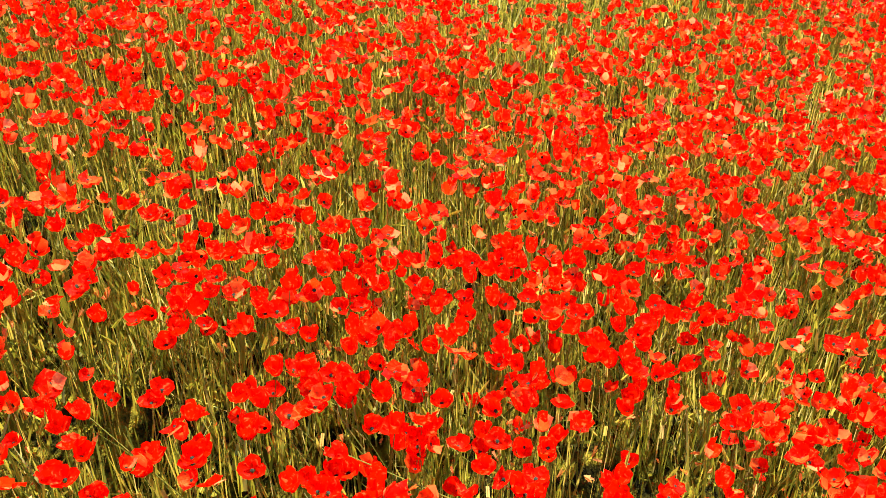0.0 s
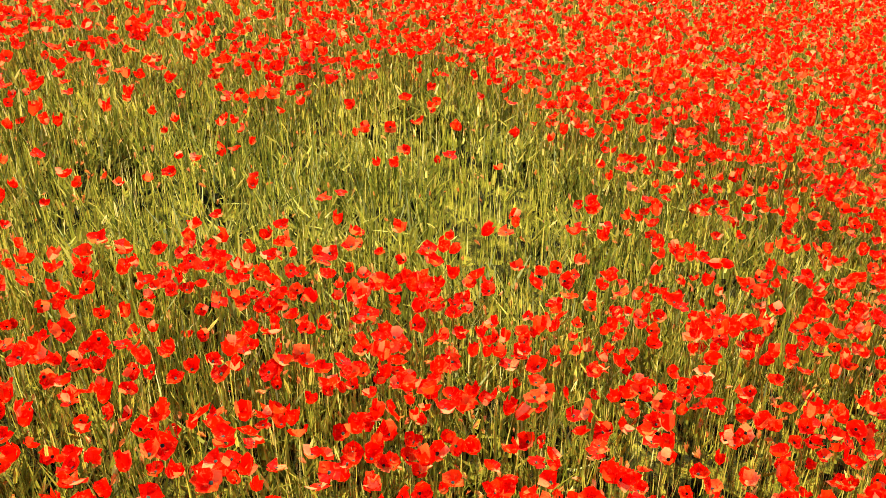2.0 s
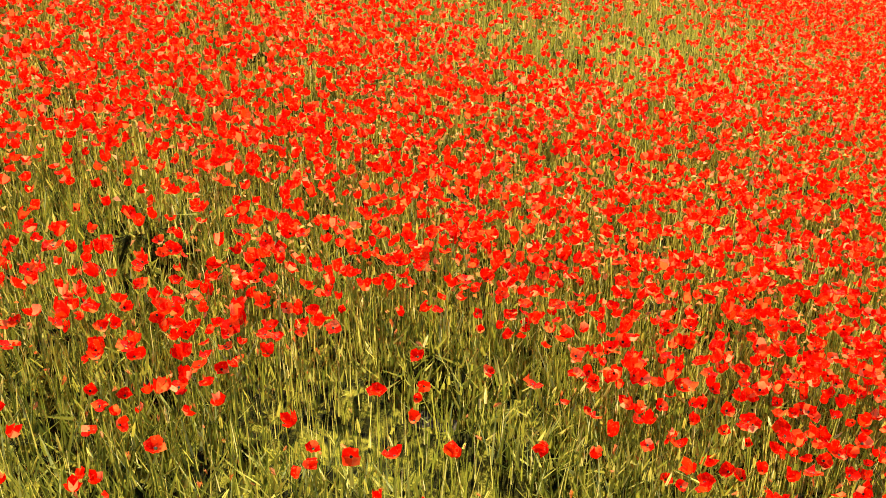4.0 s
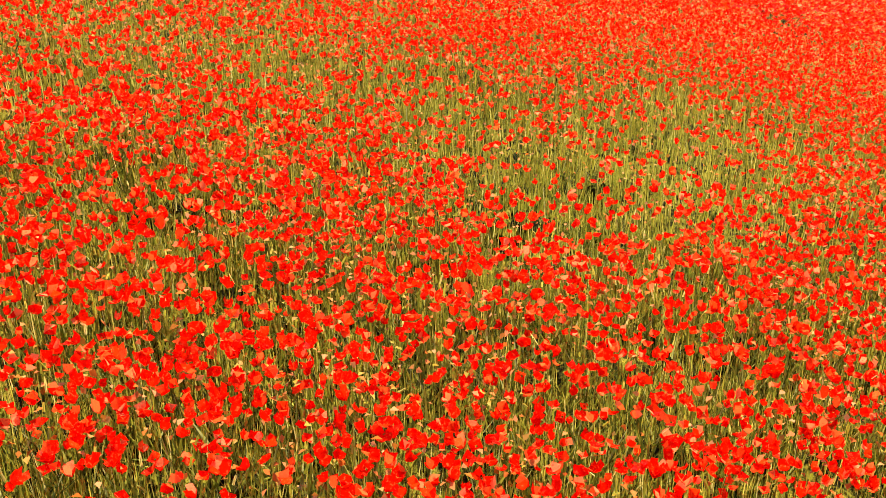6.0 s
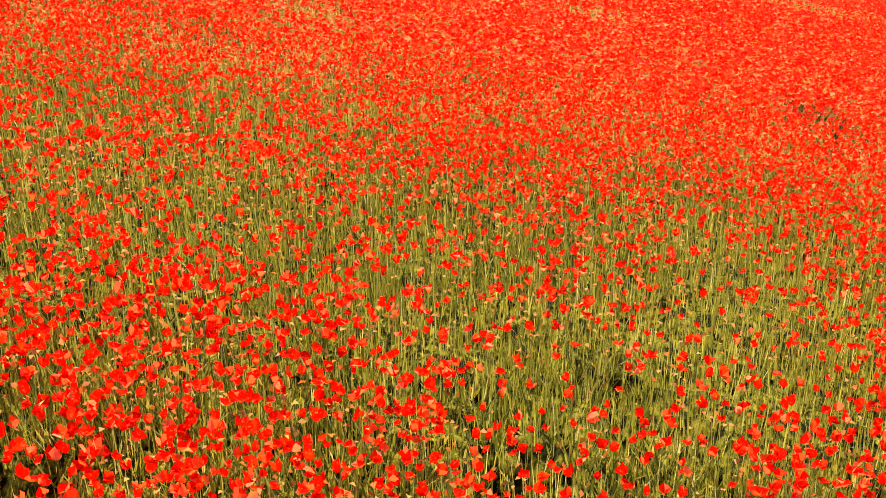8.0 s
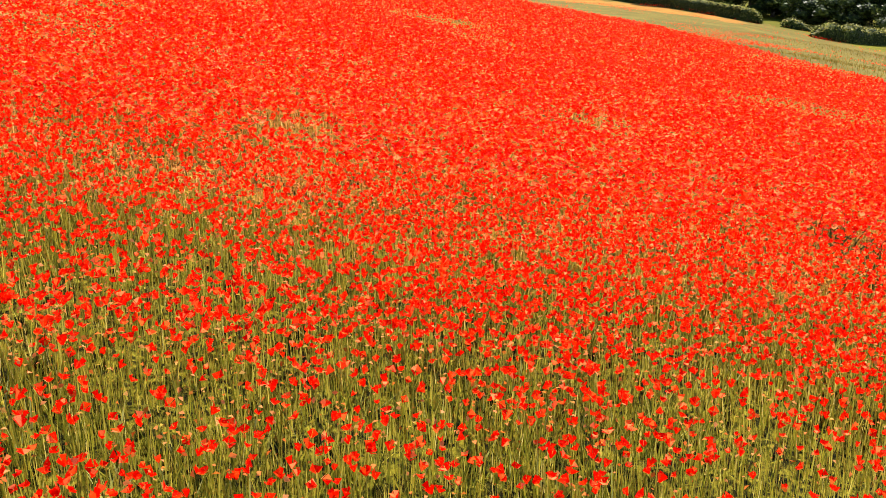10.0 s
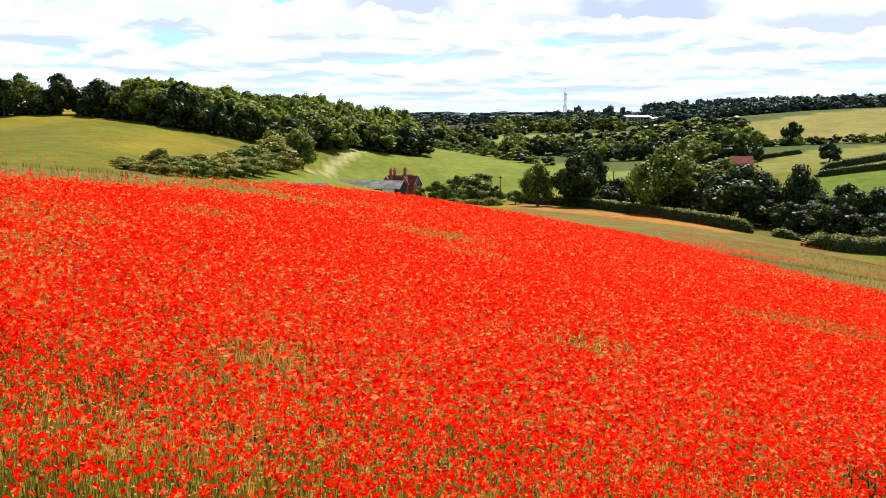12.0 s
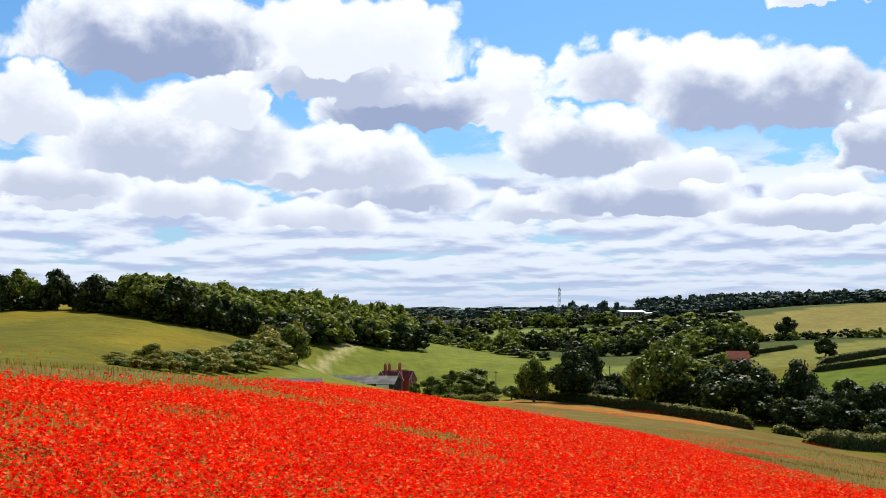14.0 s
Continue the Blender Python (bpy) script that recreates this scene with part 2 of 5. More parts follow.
M_DARKLEAF = material("dark_and_shaded_leaves", None, 0.05, rough=0.45, translucent=0.2, random_stops=DARKLEAF, vary=0.4, spec=0.05)
# paler, bluer leaf colour: aerial haze is painted into it
HAZEDLEAF = [(0.0, (0.045, 0.066, 0.052)), (0.7, (0.075, 0.105, 0.072)), (1.0, (0.13, 0.16, 0.10))]
M_HAZEDLEAF = material("hazed_leaves", None, 0.02, rough=0.7, random_stops=HAZEDLEAF, vary=0.3)
# bright leaf copy: sunlight painted in for the canopy of the wood
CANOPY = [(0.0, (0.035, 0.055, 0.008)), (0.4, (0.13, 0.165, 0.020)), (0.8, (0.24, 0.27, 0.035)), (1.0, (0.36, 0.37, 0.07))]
M_CANOPY = material("pale_and_sunlit_leaves", None, 0.08, rough=0.55, translucent=0.35, random_stops=CANOPY, vary=0.5)
# olive scrub colour, also the sunlight painted on hedge tops
OLIVELEAF = [(0.0, (0.05, 0.055, 0.008)), (0.45, (0.20, 0.19, 0.025)), (1.0, (0.44, 0.38, 0.08))]
M_OLIVELEAF = material("scrub_and_lit_hedge_leaves", None, 0.15, rough=0.5, translucent=0.3, random_stops=OLIVELEAF, vary=0.4, spec=0.05)
M_BARK = material("bark", [(0, (0.045, 0.035, 0.025)), (1, (0.11, 0.09, 0.07))], 2.0, rough=0.9, bump=0.6)
M_BRICK = material("red_brick", [(0, (0.34, 0.085, 0.06)), (1, (0.46, 0.13, 0.09))], 1.5, rough=0.9, bump=0.3)
M_TILE = material("clay_roof_tile", [(0, (0.15, 0.045, 0.035)), (1, (0.25, 0.075, 0.055))], 1.0, rough=0.85, bump=0.4)
M_SHEET = material("grey_sheet_roof", [(0, (0.08, 0.077, 0.070)), (1, (0.15, 0.14, 0.125))], 0.4, rough=0.75, bump=0.2)
M_DARKWOOD = material("weathered_boards", [(0, (0.025, 0.02, 0.018)), (1, (0.06, 0.05, 0.045))], 1.0, rough=0.9)
M_WHITE = material("white_paint", [(0, (0.70, 0.69, 0.66)), (1, (0.82, 0.81, 0.78))], 1.0, rough=0.6, vary=0.1)
M_PLASTER = material("pale_plaster", [(0, (0.30, 0.29, 0.27)), (1, (0.42, 0.41, 0.38))], 0.8, rough=0.9)
M_GLASS = material("window_glass", [(0, (0.02, 0.025, 0.03)), (1, (0.04, 0.045, 0.05))], 1.0, rough=0.08, spec=0.6)
M_STEEL = material("galvanised_steel", [(0, (0.12, 0.125, 0.13)), (1, (0.2, 0.2, 0.21))], 1.0, rough=0.6, metal=0.3)


# ---- helpers for meshes ----
def sheet(name, verts, faces, mats, mat_ids=None, smooth=False, parent=None):
    """One mesh object from arrays: verts (n, 3) and faces (m, k), all with k corners."""
    verts, faces = np.asarray(verts, np.float32), np.asarray(faces, np.int32)
    m, k = faces.shape
    me = bpy.data.meshes.new(name)
    me.vertices.add(len(verts))
    me.vertices.foreach_set("co", verts.ravel())
    me.loops.add(m * k)
    me.loops.foreach_set("vertex_index", faces.ravel())
    me.polygons.add(m)
    me.polygons.foreach_set("loop_start", np.arange(0, m * k, k, dtype=np.int32))
    if mat_ids is not None:
        me.polygons.foreach_set("material_index", np.asarray(mat_ids, np.int32))
    if smooth:
        me.polygons.foreach_set("use_smooth", np.ones(m, bool))
    for mt in mats:
        me.materials.append(mt)
    me.update(calc_edges=True)
    me.validate()
    ob = new(name, me)
    ob.parent = parent
    return ob


def spread(tv, tf, turns, places):
    """Copies of a template (tv, tf), each with a 3 x 3 turn and a place, as one set of arrays."""
    n, k = len(places), len(tv)
    v = np.einsum("nij,kj->nki", turns, tv) + places[:, None, :]
    f = tf[None] + (np.arange(n) * k)[:, None, None]
    return v.reshape(-1, 3), f.reshape(-1, tf.shape[1])


def joined(parts):
    """Several (verts, faces) as one."""
    vs, fs, base = [], [], 0
    for v, f in parts:
        vs.append(v)
        fs.append(np.asarray(f) + base)
        base += len(v)
    return np.concatenate(vs), np.concatenate(fs)


def turns_of(tilt, bearing, spin, size):
    """Matrices that spin about z, tilt by an angle, and point the tilt to a bearing."""
    def rz(a):
        c, s, o, i = np.cos(a), np.sin(a), np.zeros_like(a), np.ones_like(a)
        return np.stack([np.stack([c, -s, o], -1), np.stack([s, c, o], -1), np.stack([o, o, i], -1)], -2)
    c, s, o, i = np.cos(tilt), np.sin(tilt), np.zeros_like(tilt), np.ones_like(tilt)
    ry = np.stack([np.stack([c, o, s], -1), np.stack([o, i, o], -1), np.stack([-s, o, c], -1)], -2)
    return rz(bearing) @ ry @ rz(spin) * np.asarray(size)[:, None, None]


def lattice(x, y, scale, seed):
    """Smooth value noise from 0 to 1 over the plan."""
    r = np.random.RandomState(seed).rand(64, 64)
    a, b = x / scale + 100.5, y / scale + 100.5
    i, j = np.floor(a).astype(int), np.floor(b).astype(int)
    f, g = a - i, b - j
    f, g = f * f * (3 - 2 * f), g * g * (3 - 2 * g)
    i0, j0, i1, j1 = i % 64, j % 64, (i + 1) % 64, (j + 1) % 64
    return (r[i0, j0] * (1 - f) + r[i1, j0] * f) * (1 - g) + (r[i0, j1] * (1 - f) + r[i1, j1] * f) * g


def part(name, bm, mat, parent=None, label="", smooth=False):
    """A bmesh as one mesh object under a thing or part."""
    me = bpy.data.meshes.new(name)
    if smooth:
        for f in bm.faces:
            f.smooth = True
    bm.to_mesh(me)
    bm.free()
    me.materials.append(mat)
    ob = new(name, me)
    ob.parent = parent
    return tagged(ob, label)


def box(bm, x0, x1, y0, y1, z0, z1, bevel=0.0):
    r = bmesh.ops.create_cube(bm, size=1.0, matrix=Matrix.Translation(((x0 + x1) / 2, (y0 + y1) / 2, (z0 + z1) / 2)) @ Matrix.Diagonal((x1 - x0, y1 - y0, z1 - z0, 1)))
    if bevel:
        edges = list({e for v in r["verts"] for e in v.link_edges})
        bmesh.ops.bevel(bm, geom=edges, offset=bevel, segments=1, affect="EDGES")
    return bm


def block(name, parent, mat, x0, x1, y0, y1, z0, z1, bevel=0.0, label=""):
    return part(name, box(bmesh.new(), x0, x1, y0, y1, z0, z1, bevel), mat, parent, label)


def rod(bm, a, b, ra, rb, sides=6):
    """A tapered rod from a to b."""
    a, b = Vector(a), Vector(b)
    turn = (b - a).to_track_quat("Z", "Y").to_matrix().to_4x4()
    bmesh.ops.create_cone(bm, cap_ends=True, segments=sides, radius1=ra, radius2=rb, depth=(b - a).length, matrix=Matrix.Translation((a + b) / 2) @ turn)
    return bm


def prism(bm, profile, y0, y1):
    """A closed outline in x, z pushed from y0 to y1."""
    a = [bm.verts.new((x, y0, z)) for x, z in profile]
    b = [bm.verts.new((x, y1, z)) for x, z in profile]
    bm.faces.new(a)
    bm.faces.new(b[::-1])
    for i in range(len(a)):
        j = (i + 1) % len(a)
        bm.faces.new((a[j], a[i], b[i], b[j]))
    bmesh.ops.recalc_face_normals(bm, faces=bm.faces)
    return bm


# ---- the ground: a poppy slope that falls to the right, a valley and its hills ----
def smooth_step(a, b, x):
    t = np.clip((x - a) / (b - a), 0, 1)
    return t * t * (3 - 2 * t)


# x, y, width, height of the swells of the land
NEAR_SWELLS = [
    (-60, 132, 60, 6.0), (-30, 132, 60, 21.8), (0, 132, 60, -24.2), (30, 132, 60, 20.2), (60, 132, 60, -4.4), (-105, 222, 80, 10.5),
    (-52, 222, 80, 7.6), (0, 222, 80, -12.2), (52, 222, 80, 20.5), (105, 222, 80, -17.6), (-160, 332, 100, 2.2), (-96, 332, 100, 15.9),
    (-32, 332, 100, -4.5), (32, 332, 100, -2.4), (96, 332, 100, -3.9), (160, 332, 100, 8.1), (-15, 380, 45, -9.3),
]
FAR_SWELLS = [
    (-225, 462, 120, 16.2), (-135, 462, 120, 7.7), (-45, 462, 120, 4.7), (45, 462, 120, -4.1), (135, 462, 120, 3.6), (225, 462, 120, 5.5),
    (-360, 732, 230, -39.2), (-180, 732, 230, 58.8), (0, 732, 230, -30.6), (180, 732, 230, 15.1), (360, 732, 230, 20.3), (-600, 1212, 420, 17.3),
    (-200, 1212, 420, 4.9), (200, 1212, 420, 12.2), (600, 1212, 420, 2.7), (-900, 2600, 1000, 18.0), (600, 2600, 1000, 15.1), (1700, 2400, 1000, 11.6),
    (0, 4500, 1500, 24.1),
]


def ground_z(x, y):
    x, y = np.asarray(x, float), np.asarray(y, float)
    slope = -0.175 * x - 0.05 * y + 0.25 * (np.exp(-np.maximum(y, -8) / 5) - 1)
    r, b = np.hypot(x, y - 12), np.arctan2(x, np.maximum(y - 12, 1e-3))
    near = 1 - smooth_step(0, 1, (r - (46 + 32 * smooth_step(-0.42, -0.02, b) + 14 * smooth_step(0.1, 0.4, b))) / 90)
    far = np.full(x.shape, -24.0)
    for a, c, w, h in NEAR_SWELLS + FAR_SWELLS:
        far = far + h * np.exp(-((x - a) ** 2 + (y - c) ** 2) / w ** 2)
    return near * slope + (1 - near) * far


def inside(x, y, ring):
    """Whether points lie in a polygon of the plan."""
    hit = np.zeros(np.shape(x), bool)
    for (ax, ay), (bx, by) in zip(ring, ring[1:] + ring[:1]):
        if ay != by:
            hit ^= ((ay > y) != (by > y)) & (x < (bx - ax) * (y - ay) / (by - ay) + ax)
    return hit


POPPY_FIELD = [(-33, -20), (-22.9, 20), (-13.4, 47), (-10.6, 66), (-7.2, 79), (-1, 92), (16, 94), (24.5, 67), (42, 16), (52, -20)]
MEADOW, SOIL = (0.105, 0.095, 0.007), (0.045, 0.036, 0.020)
FIELDS = [
    # hay-coloured strip between the poppies and the hedge
    ((0.118, 0.087, 0.016), [(-50, 30), (-40, 60), (-26, 92), (-6, 118), (20, 300), (28, 385), (70, 262), (110, 170), (90, 40), (42, 16)]),
    # pale pasture behind the farm
    ((0.122, 0.138, 0.016), [(-52, 250), (-48, 470), (-6, 480), (-9, 600), (60, 470), (40, 385), (-3, 330), (-20, 180)]),
    # rougher grass between the bushes and the pasture, and the chalky bank along it
    ((0.100, 0.105, 0.008), [(-62, 192), (-50, 205), (-36, 240), (-37.3, 287), (-44.2, 372), (-41.1, 406), (-39.4, 433), (-36.9, 456), (-33, 472), (-56, 482), (-60, 300)]),
    ((0.26, 0.235, 0.09), [(-46.0, 358), (-42.0, 406), (-40.2, 434), (-37.6, 459), (-31.0, 455), (-34.6, 436), (-37.8, 407), (-40.6, 374)]),
    # ripe orange growth on the near side of the long hedge
    ((0.26, 0.115, 0.020), [(20, 376), (38, 330), (56, 284), (68, 250), (64, 238), (48, 262), (30, 308), (12, 352)]),
]
FAR_FIELDS = [
    ((0.175, 0.145, 0.034), [(176, 690), (320, 740), (330, 600), (214, 500), (158, 522), (165, 600)]),
    ((0.145, 0.138, 0.026), [(118, 424), (159, 458), (230, 470), (200, 400), (133, 377), (112, 397)]),
    ((0.085, 0.115, 0.009), [(104, 362), (126, 363), (190, 366), (160, 300), (114, 315), (95, 328)]),
    ((0.14, 0.17, 0.035), [(36, 830), (63, 775), (140, 742), (118, 662), (92, 650), (30, 645)]),
    ((0.15, 0.17, 0.03), [(66, 455), (80, 424), (76, 390), (58, 396)]),
]


def build_ground():
    fine = np.radians(np.linspace(-36, 36, 230))
    coarse = np.radians(np.linspace(36, 324, 60))[1:-1]
    angle = np.concatenate([fine, coarse])
    radius = np.concatenate([np.linspace(0.6, 20, 40), np.geomspace(20.5, 4700, 230)])
    a, r = np.meshgrid(angle, radius)
    x, y = r * np.sin(a), 2 + r * np.cos(a)
    z = ground_z(x, y) + np.where(r < 90, 0.05 * (lattice(x, y, 0.7, 5) - 0.5), 0)
    v = np.stack([x, y, z], -1).reshape(-1, 3)
    n = len(angle)
    i, j = np.meshgrid(np.arange(len(radius) - 1), np.arange(n), indexing="ij")
    q = np.stack([i * n + j, i * n + (j + 1) % n, (i + 1) * n + (j + 1) % n, (i + 1) * n + j], -1).reshape(-1, 4)
    centre = len(v)
    v = np.vstack([v, [[0, 2, float(ground_z(0, 2))]]])
    ob = sheet("ground", v, q[:, ::-1], [M_GROUND], smooth=True)
    cap = bmesh.new()
    cap.from_mesh(ob.data)
    cap.verts.ensure_lookup_table()
    for k in range(n):
        cap.faces.new((cap.verts[centre], cap.verts[(k + 1) % n], cap.verts[k]))
    bmesh.ops.recalc_face_normals(cap, faces=cap.faces)
    cap.to_mesh(ob.data)
    cap.free()
    # what grows where
    x, y = v[:, 0], v[:, 1]
    wob = 3.0 * smooth_step(80, 300, np.hypot(x, y))
    px, py = x + wob * (lattice(x, y, 6, 1) - 0.5), y + 2 * wob * (lattice(x, y, 6, 2) - 0.5)
    col = np.tile(np.array(MEADOW), (len(v), 1))
    mottle = lattice(x, y * 0.4, 9, 3)[:, None]
    col = col * (0.82 + 0.36 * mottle) + np.array([0.06, 0.03, 0.0]) * smooth_step(0.55, 0.9, lattice(x, y * 0.5, 30, 4))[:, None]
    rough = smooth_step(-45, -20, x)[:, None] * smooth_step(380, 480, y)[:, None]
    col = col * (1 - rough) + np.array([0.055, 0.07, 0.014]) * rough
    for c, ring in FIELDS + FAR_FIELDS:
        m = inside(px, py, ring)
        col[m] = np.array(c) * (0.85 + 0.3 * lattice(x, y, 7, 6)[m, None])
    m = inside(x, y, POPPY_FIELD)
    col[m] = np.array(SOIL) * (0.8 + 0.4 * lattice(x, y, 0.5, 7)[m, None])
    # haze painted into the ground colour, growing with distance
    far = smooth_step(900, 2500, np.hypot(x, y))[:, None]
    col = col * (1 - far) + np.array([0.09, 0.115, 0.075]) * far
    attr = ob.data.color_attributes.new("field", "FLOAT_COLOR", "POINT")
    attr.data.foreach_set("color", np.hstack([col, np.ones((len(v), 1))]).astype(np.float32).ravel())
    return tagged(ob, "rolling farmland with pasture, hay strips and bare soil under the crop", "ground", kind="structure")


ground = build_ground()

# ---- the poppies and the barley between them ----
# x, y, half width, half length, how much of the bloom is left there
BARE = [
    (0.1, 6.9, 0.75, 1.15, 0.10), (-1.15, 6.4, 0.8, 0.85, 0.26), (1.3, 6.6, 0.8, 0.9, 0.42), (-0.4, 5.8, 0.9, 0.4, 0.35), (-1.75, 7.9, 0.9, 1.1, 0.5),
    (0.5, 1.95, 0.18, 0.25, 0.4), (-0.9, 2.0, 0.22, 0.18, 0.5),
    (-1.2, 8.8, 0.45, 0.5, 0.4), (-0.3, 9.1, 0.4, 0.3, 0.5), (1.15, 12.8, 0.75, 0.8, 0.3), (2.3, 14.2, 0.7, 0.8, 0.5),
    (-1.4, 12.0, 0.35, 0.4, 0.5), (0.4, 14.9, 2.4, 1.5, 0.5), (-1.3, 18.4, 0.8, 0.9, 0.55), (-2.4, 20.2, 0.7, 0.6, 0.6),
    (5.5, 22.7, 0.45, 0.5, 0.2), (5.6, 21.7, 0.25, 0.3, 0.2),
]
GREENER = [
    (1.7, 13.4, 0.8, 0.6, 0.55), (2.4, 14.5, 0.9, 0.8, 0.5), (2.8, 13.4, 0.7, 0.6, 0.55), (3.1, 15.7, 1.0, 0.9, 0.6), (2.6, 16.8, 0.9, 0.8, 0.7), (-2.4, 14.4, 0.7, 1.2, 0.6), (-1.25, 15.2, 0.8, 0.6, 0.65), (-2.0, 17.2, 1.1, 0.9, 0.6), (-3.4, 16.6, 1.0, 1.2, 0.6),
]
THIN = [
    (-1.55, 23.8, 0.7, 1.0, 0.25), (3.2, 29.3, 0.8, 1.1, 0.2), (0.45, 51.7, 2.2, 2.6, 0.08), (1.9, 45.7, 1.4, 2.0, 0.3),
    (-6.6, 43.5, 1.5, 1.8, 0.08), (-9.0, 35.5, 2.0, 2.8, 0.35), (11.5, 41.0, 3.0, 2.6, 0.2), (-6.9, 60.0, 3.2, 2.6, 0.06),
    (-7.0, 29.8, 1.2, 1.8, 0.45), (-8.2, 68.0, 2.4, 1.8, 0.05), (-12.5, 50.0, 2.5, 3.0, 0.08), (-10.0, 56.5, 2.2, 2.8, 0.08), (20.0, 70.0, 3.4, 6.0, 0.35), (-3.0, 66.0, 2.6, 2.2, 0.2),
]


def bloom(x, y):
    """How thick the poppies stand, from 0 to 1."""
    d = 0.93 + 0.8 * (lattice(x, y, 0.55, 11) - 0.42) + 0.35 * (lattice(x, y, 2.6, 12) - 0.5) + 0.25 * smooth_step(18, 40, y)
    d = np.clip(d, 0.1, 1.0)
    for a, b, w, l, left in BARE + GREENER + THIN:
        q = ((x - a) / w) ** 2 + ((y - b) / l) ** 2 + 0.9 * (lattice(x, y, 0.4 * w, 13) - 0.5)
        d = d * (left + (1 - left) * smooth_step(0.7, 1.5, q))
    rim = np.abs((x + 13.4) * 19 - (y - 47) * 2.8) / 19.2
    return d * (0.16 + 0.84 * smooth_step(0.6, 4.6, rim * (0.5 + lattice(x, y, 3.0, 15)) + 3 * smooth_step(62, 72, y)))


def half_width(y):
    """Half the breadth of the stretch of field that the flight looks along."""
    y = np.asarray(y, float)
    return np.where(y < 12, 0.47 * (y + 1.0) + 1.4, 7.51 + 0.30 * np.clip(y - 12, 0, 24) + 0.44 * np.maximum(y - 36, 0))


def strewn(y0, y1, per_m2, seed):
    """Random places in the stretch of the field that the flight looks along."""
    rng = np.random.RandomState(seed)
    wide = float(half_width(y1))
    n = int(per_m2 * (y1 - y0) * 2 * wide)
    x, y = rng.uniform(-wide, wide, n), rng.uniform(y0, y1, n)
    keep = (np.abs(x) < half_width(y)) & inside(x, y, POPPY_FIELD)
    return x[keep], y[keep], rng


def petal_grid(cup, width, cols, rows, ruffle, seed):
    """One petal as a small curved grid that opens along +x."""
    rng = np.random.RandomState(seed)
    v, f = [], []
    for r in range(rows + 1):
        t = 0.10 + 0.90 * r / rows
        for c in range(cols + 1):
            u = 2 * c / cols - 1
            a = u * width * (1.08 - ((t - 0.62) / 0.62) ** 2 * (0.62 if cols == 1 else 0.45))
            rad = t * (1 - 0.16 * u * u * t)
            z = cup * t ** 1.7 + ruffle * t * t * rng.uniform(-1, 1) - 0.10
            pull = 1 - 0.35 * cup * t * t
            v.append((rad * math.cos(a) * pull, rad * math.sin(a) * pull, z))
    for r in range(rows):
        for c in range(cols):
            i = r * (cols + 1) + c
            f.append((i, i + 1, i + cols + 2, i + cols + 1))
    return np.array(v), np.array(f)


def flower_template(cup, cols, rows, ruffle, seed):
    parts = []
    for k in range(4):
        v, f = petal_grid(cup * (0.85 + 0.3 * (k % 2)), 0.86, cols, rows, ruffle, seed + k)
        a = k * math.pi / 2 + 0.1 * (seed % 3)
        turn = np.array([[math.cos(a), -math.sin(a), 0], [math.sin(a), math.cos(a), 0], [0, 0, 1]])
        parts.append((v @ turn.T + np.array([0, 0, 0.04 * (k % 2)]), f))
    return joined(parts)


def pod_template():
    v = [(0.13 * math.cos(a), 0.13 * math.sin(a), 0.10) for a in np.arange(6) * math.pi / 3] + [(0.0, 0.0, 0.19), (0.0, 0.0, -0.05)]
    f = [(0, 1, 2, 6), (2, 3, 4, 6), (4, 5, 0, 6)]
    return np.array(v), np.array(f)


def head_pose(rng, n, lean=0.62):
    """Heads turn loosely towards the sun and sway with the wind."""
    tilt = np.abs(rng.normal(0.15, lean, n)).clip(0, 1.5)
    return tilt, rng.uniform(0, 2 * math.pi, n), rng.uniform(0, 2 * math.pi, n)


STALK_TOPS = []


def poppy_heads(x, y, rng, templates, name, label, size=0.039, stalks=False, pods=False):
    n = len(x)
    z = ground_z(x, y) + rng.normal(0.62, 0.075, n).clip(0.36, 0.80)
    tilt, bearing, spin = head_pose(rng, n)
    s = size * rng.uniform(0.72, 1.25, n)
    turns, places = turns_of(tilt, bearing, spin, s), np.stack([x, y, z], -1)
    kind = rng.randint(0, len(templates), n)
    v, f = joined([spread(tv, tf, turns[kind == k], places[kind == k]) for k, (tv, tf) in enumerate(templates)])
    ob = sheet(name, v, f, [M_PETAL], smooth=True)
    tagged(ob, label, "poppies", kind="stuff")
    if pods:
        pv, pf = pod_template()
        v, f = spread(pv, pf, turns, places)
        tagged(sheet("poppy_centres", v, f, [M_POD]), "near-black centres of the open red poppies", "poppies", kind="stuff")
    if stalks:
        STALK_TOPS.append(places)


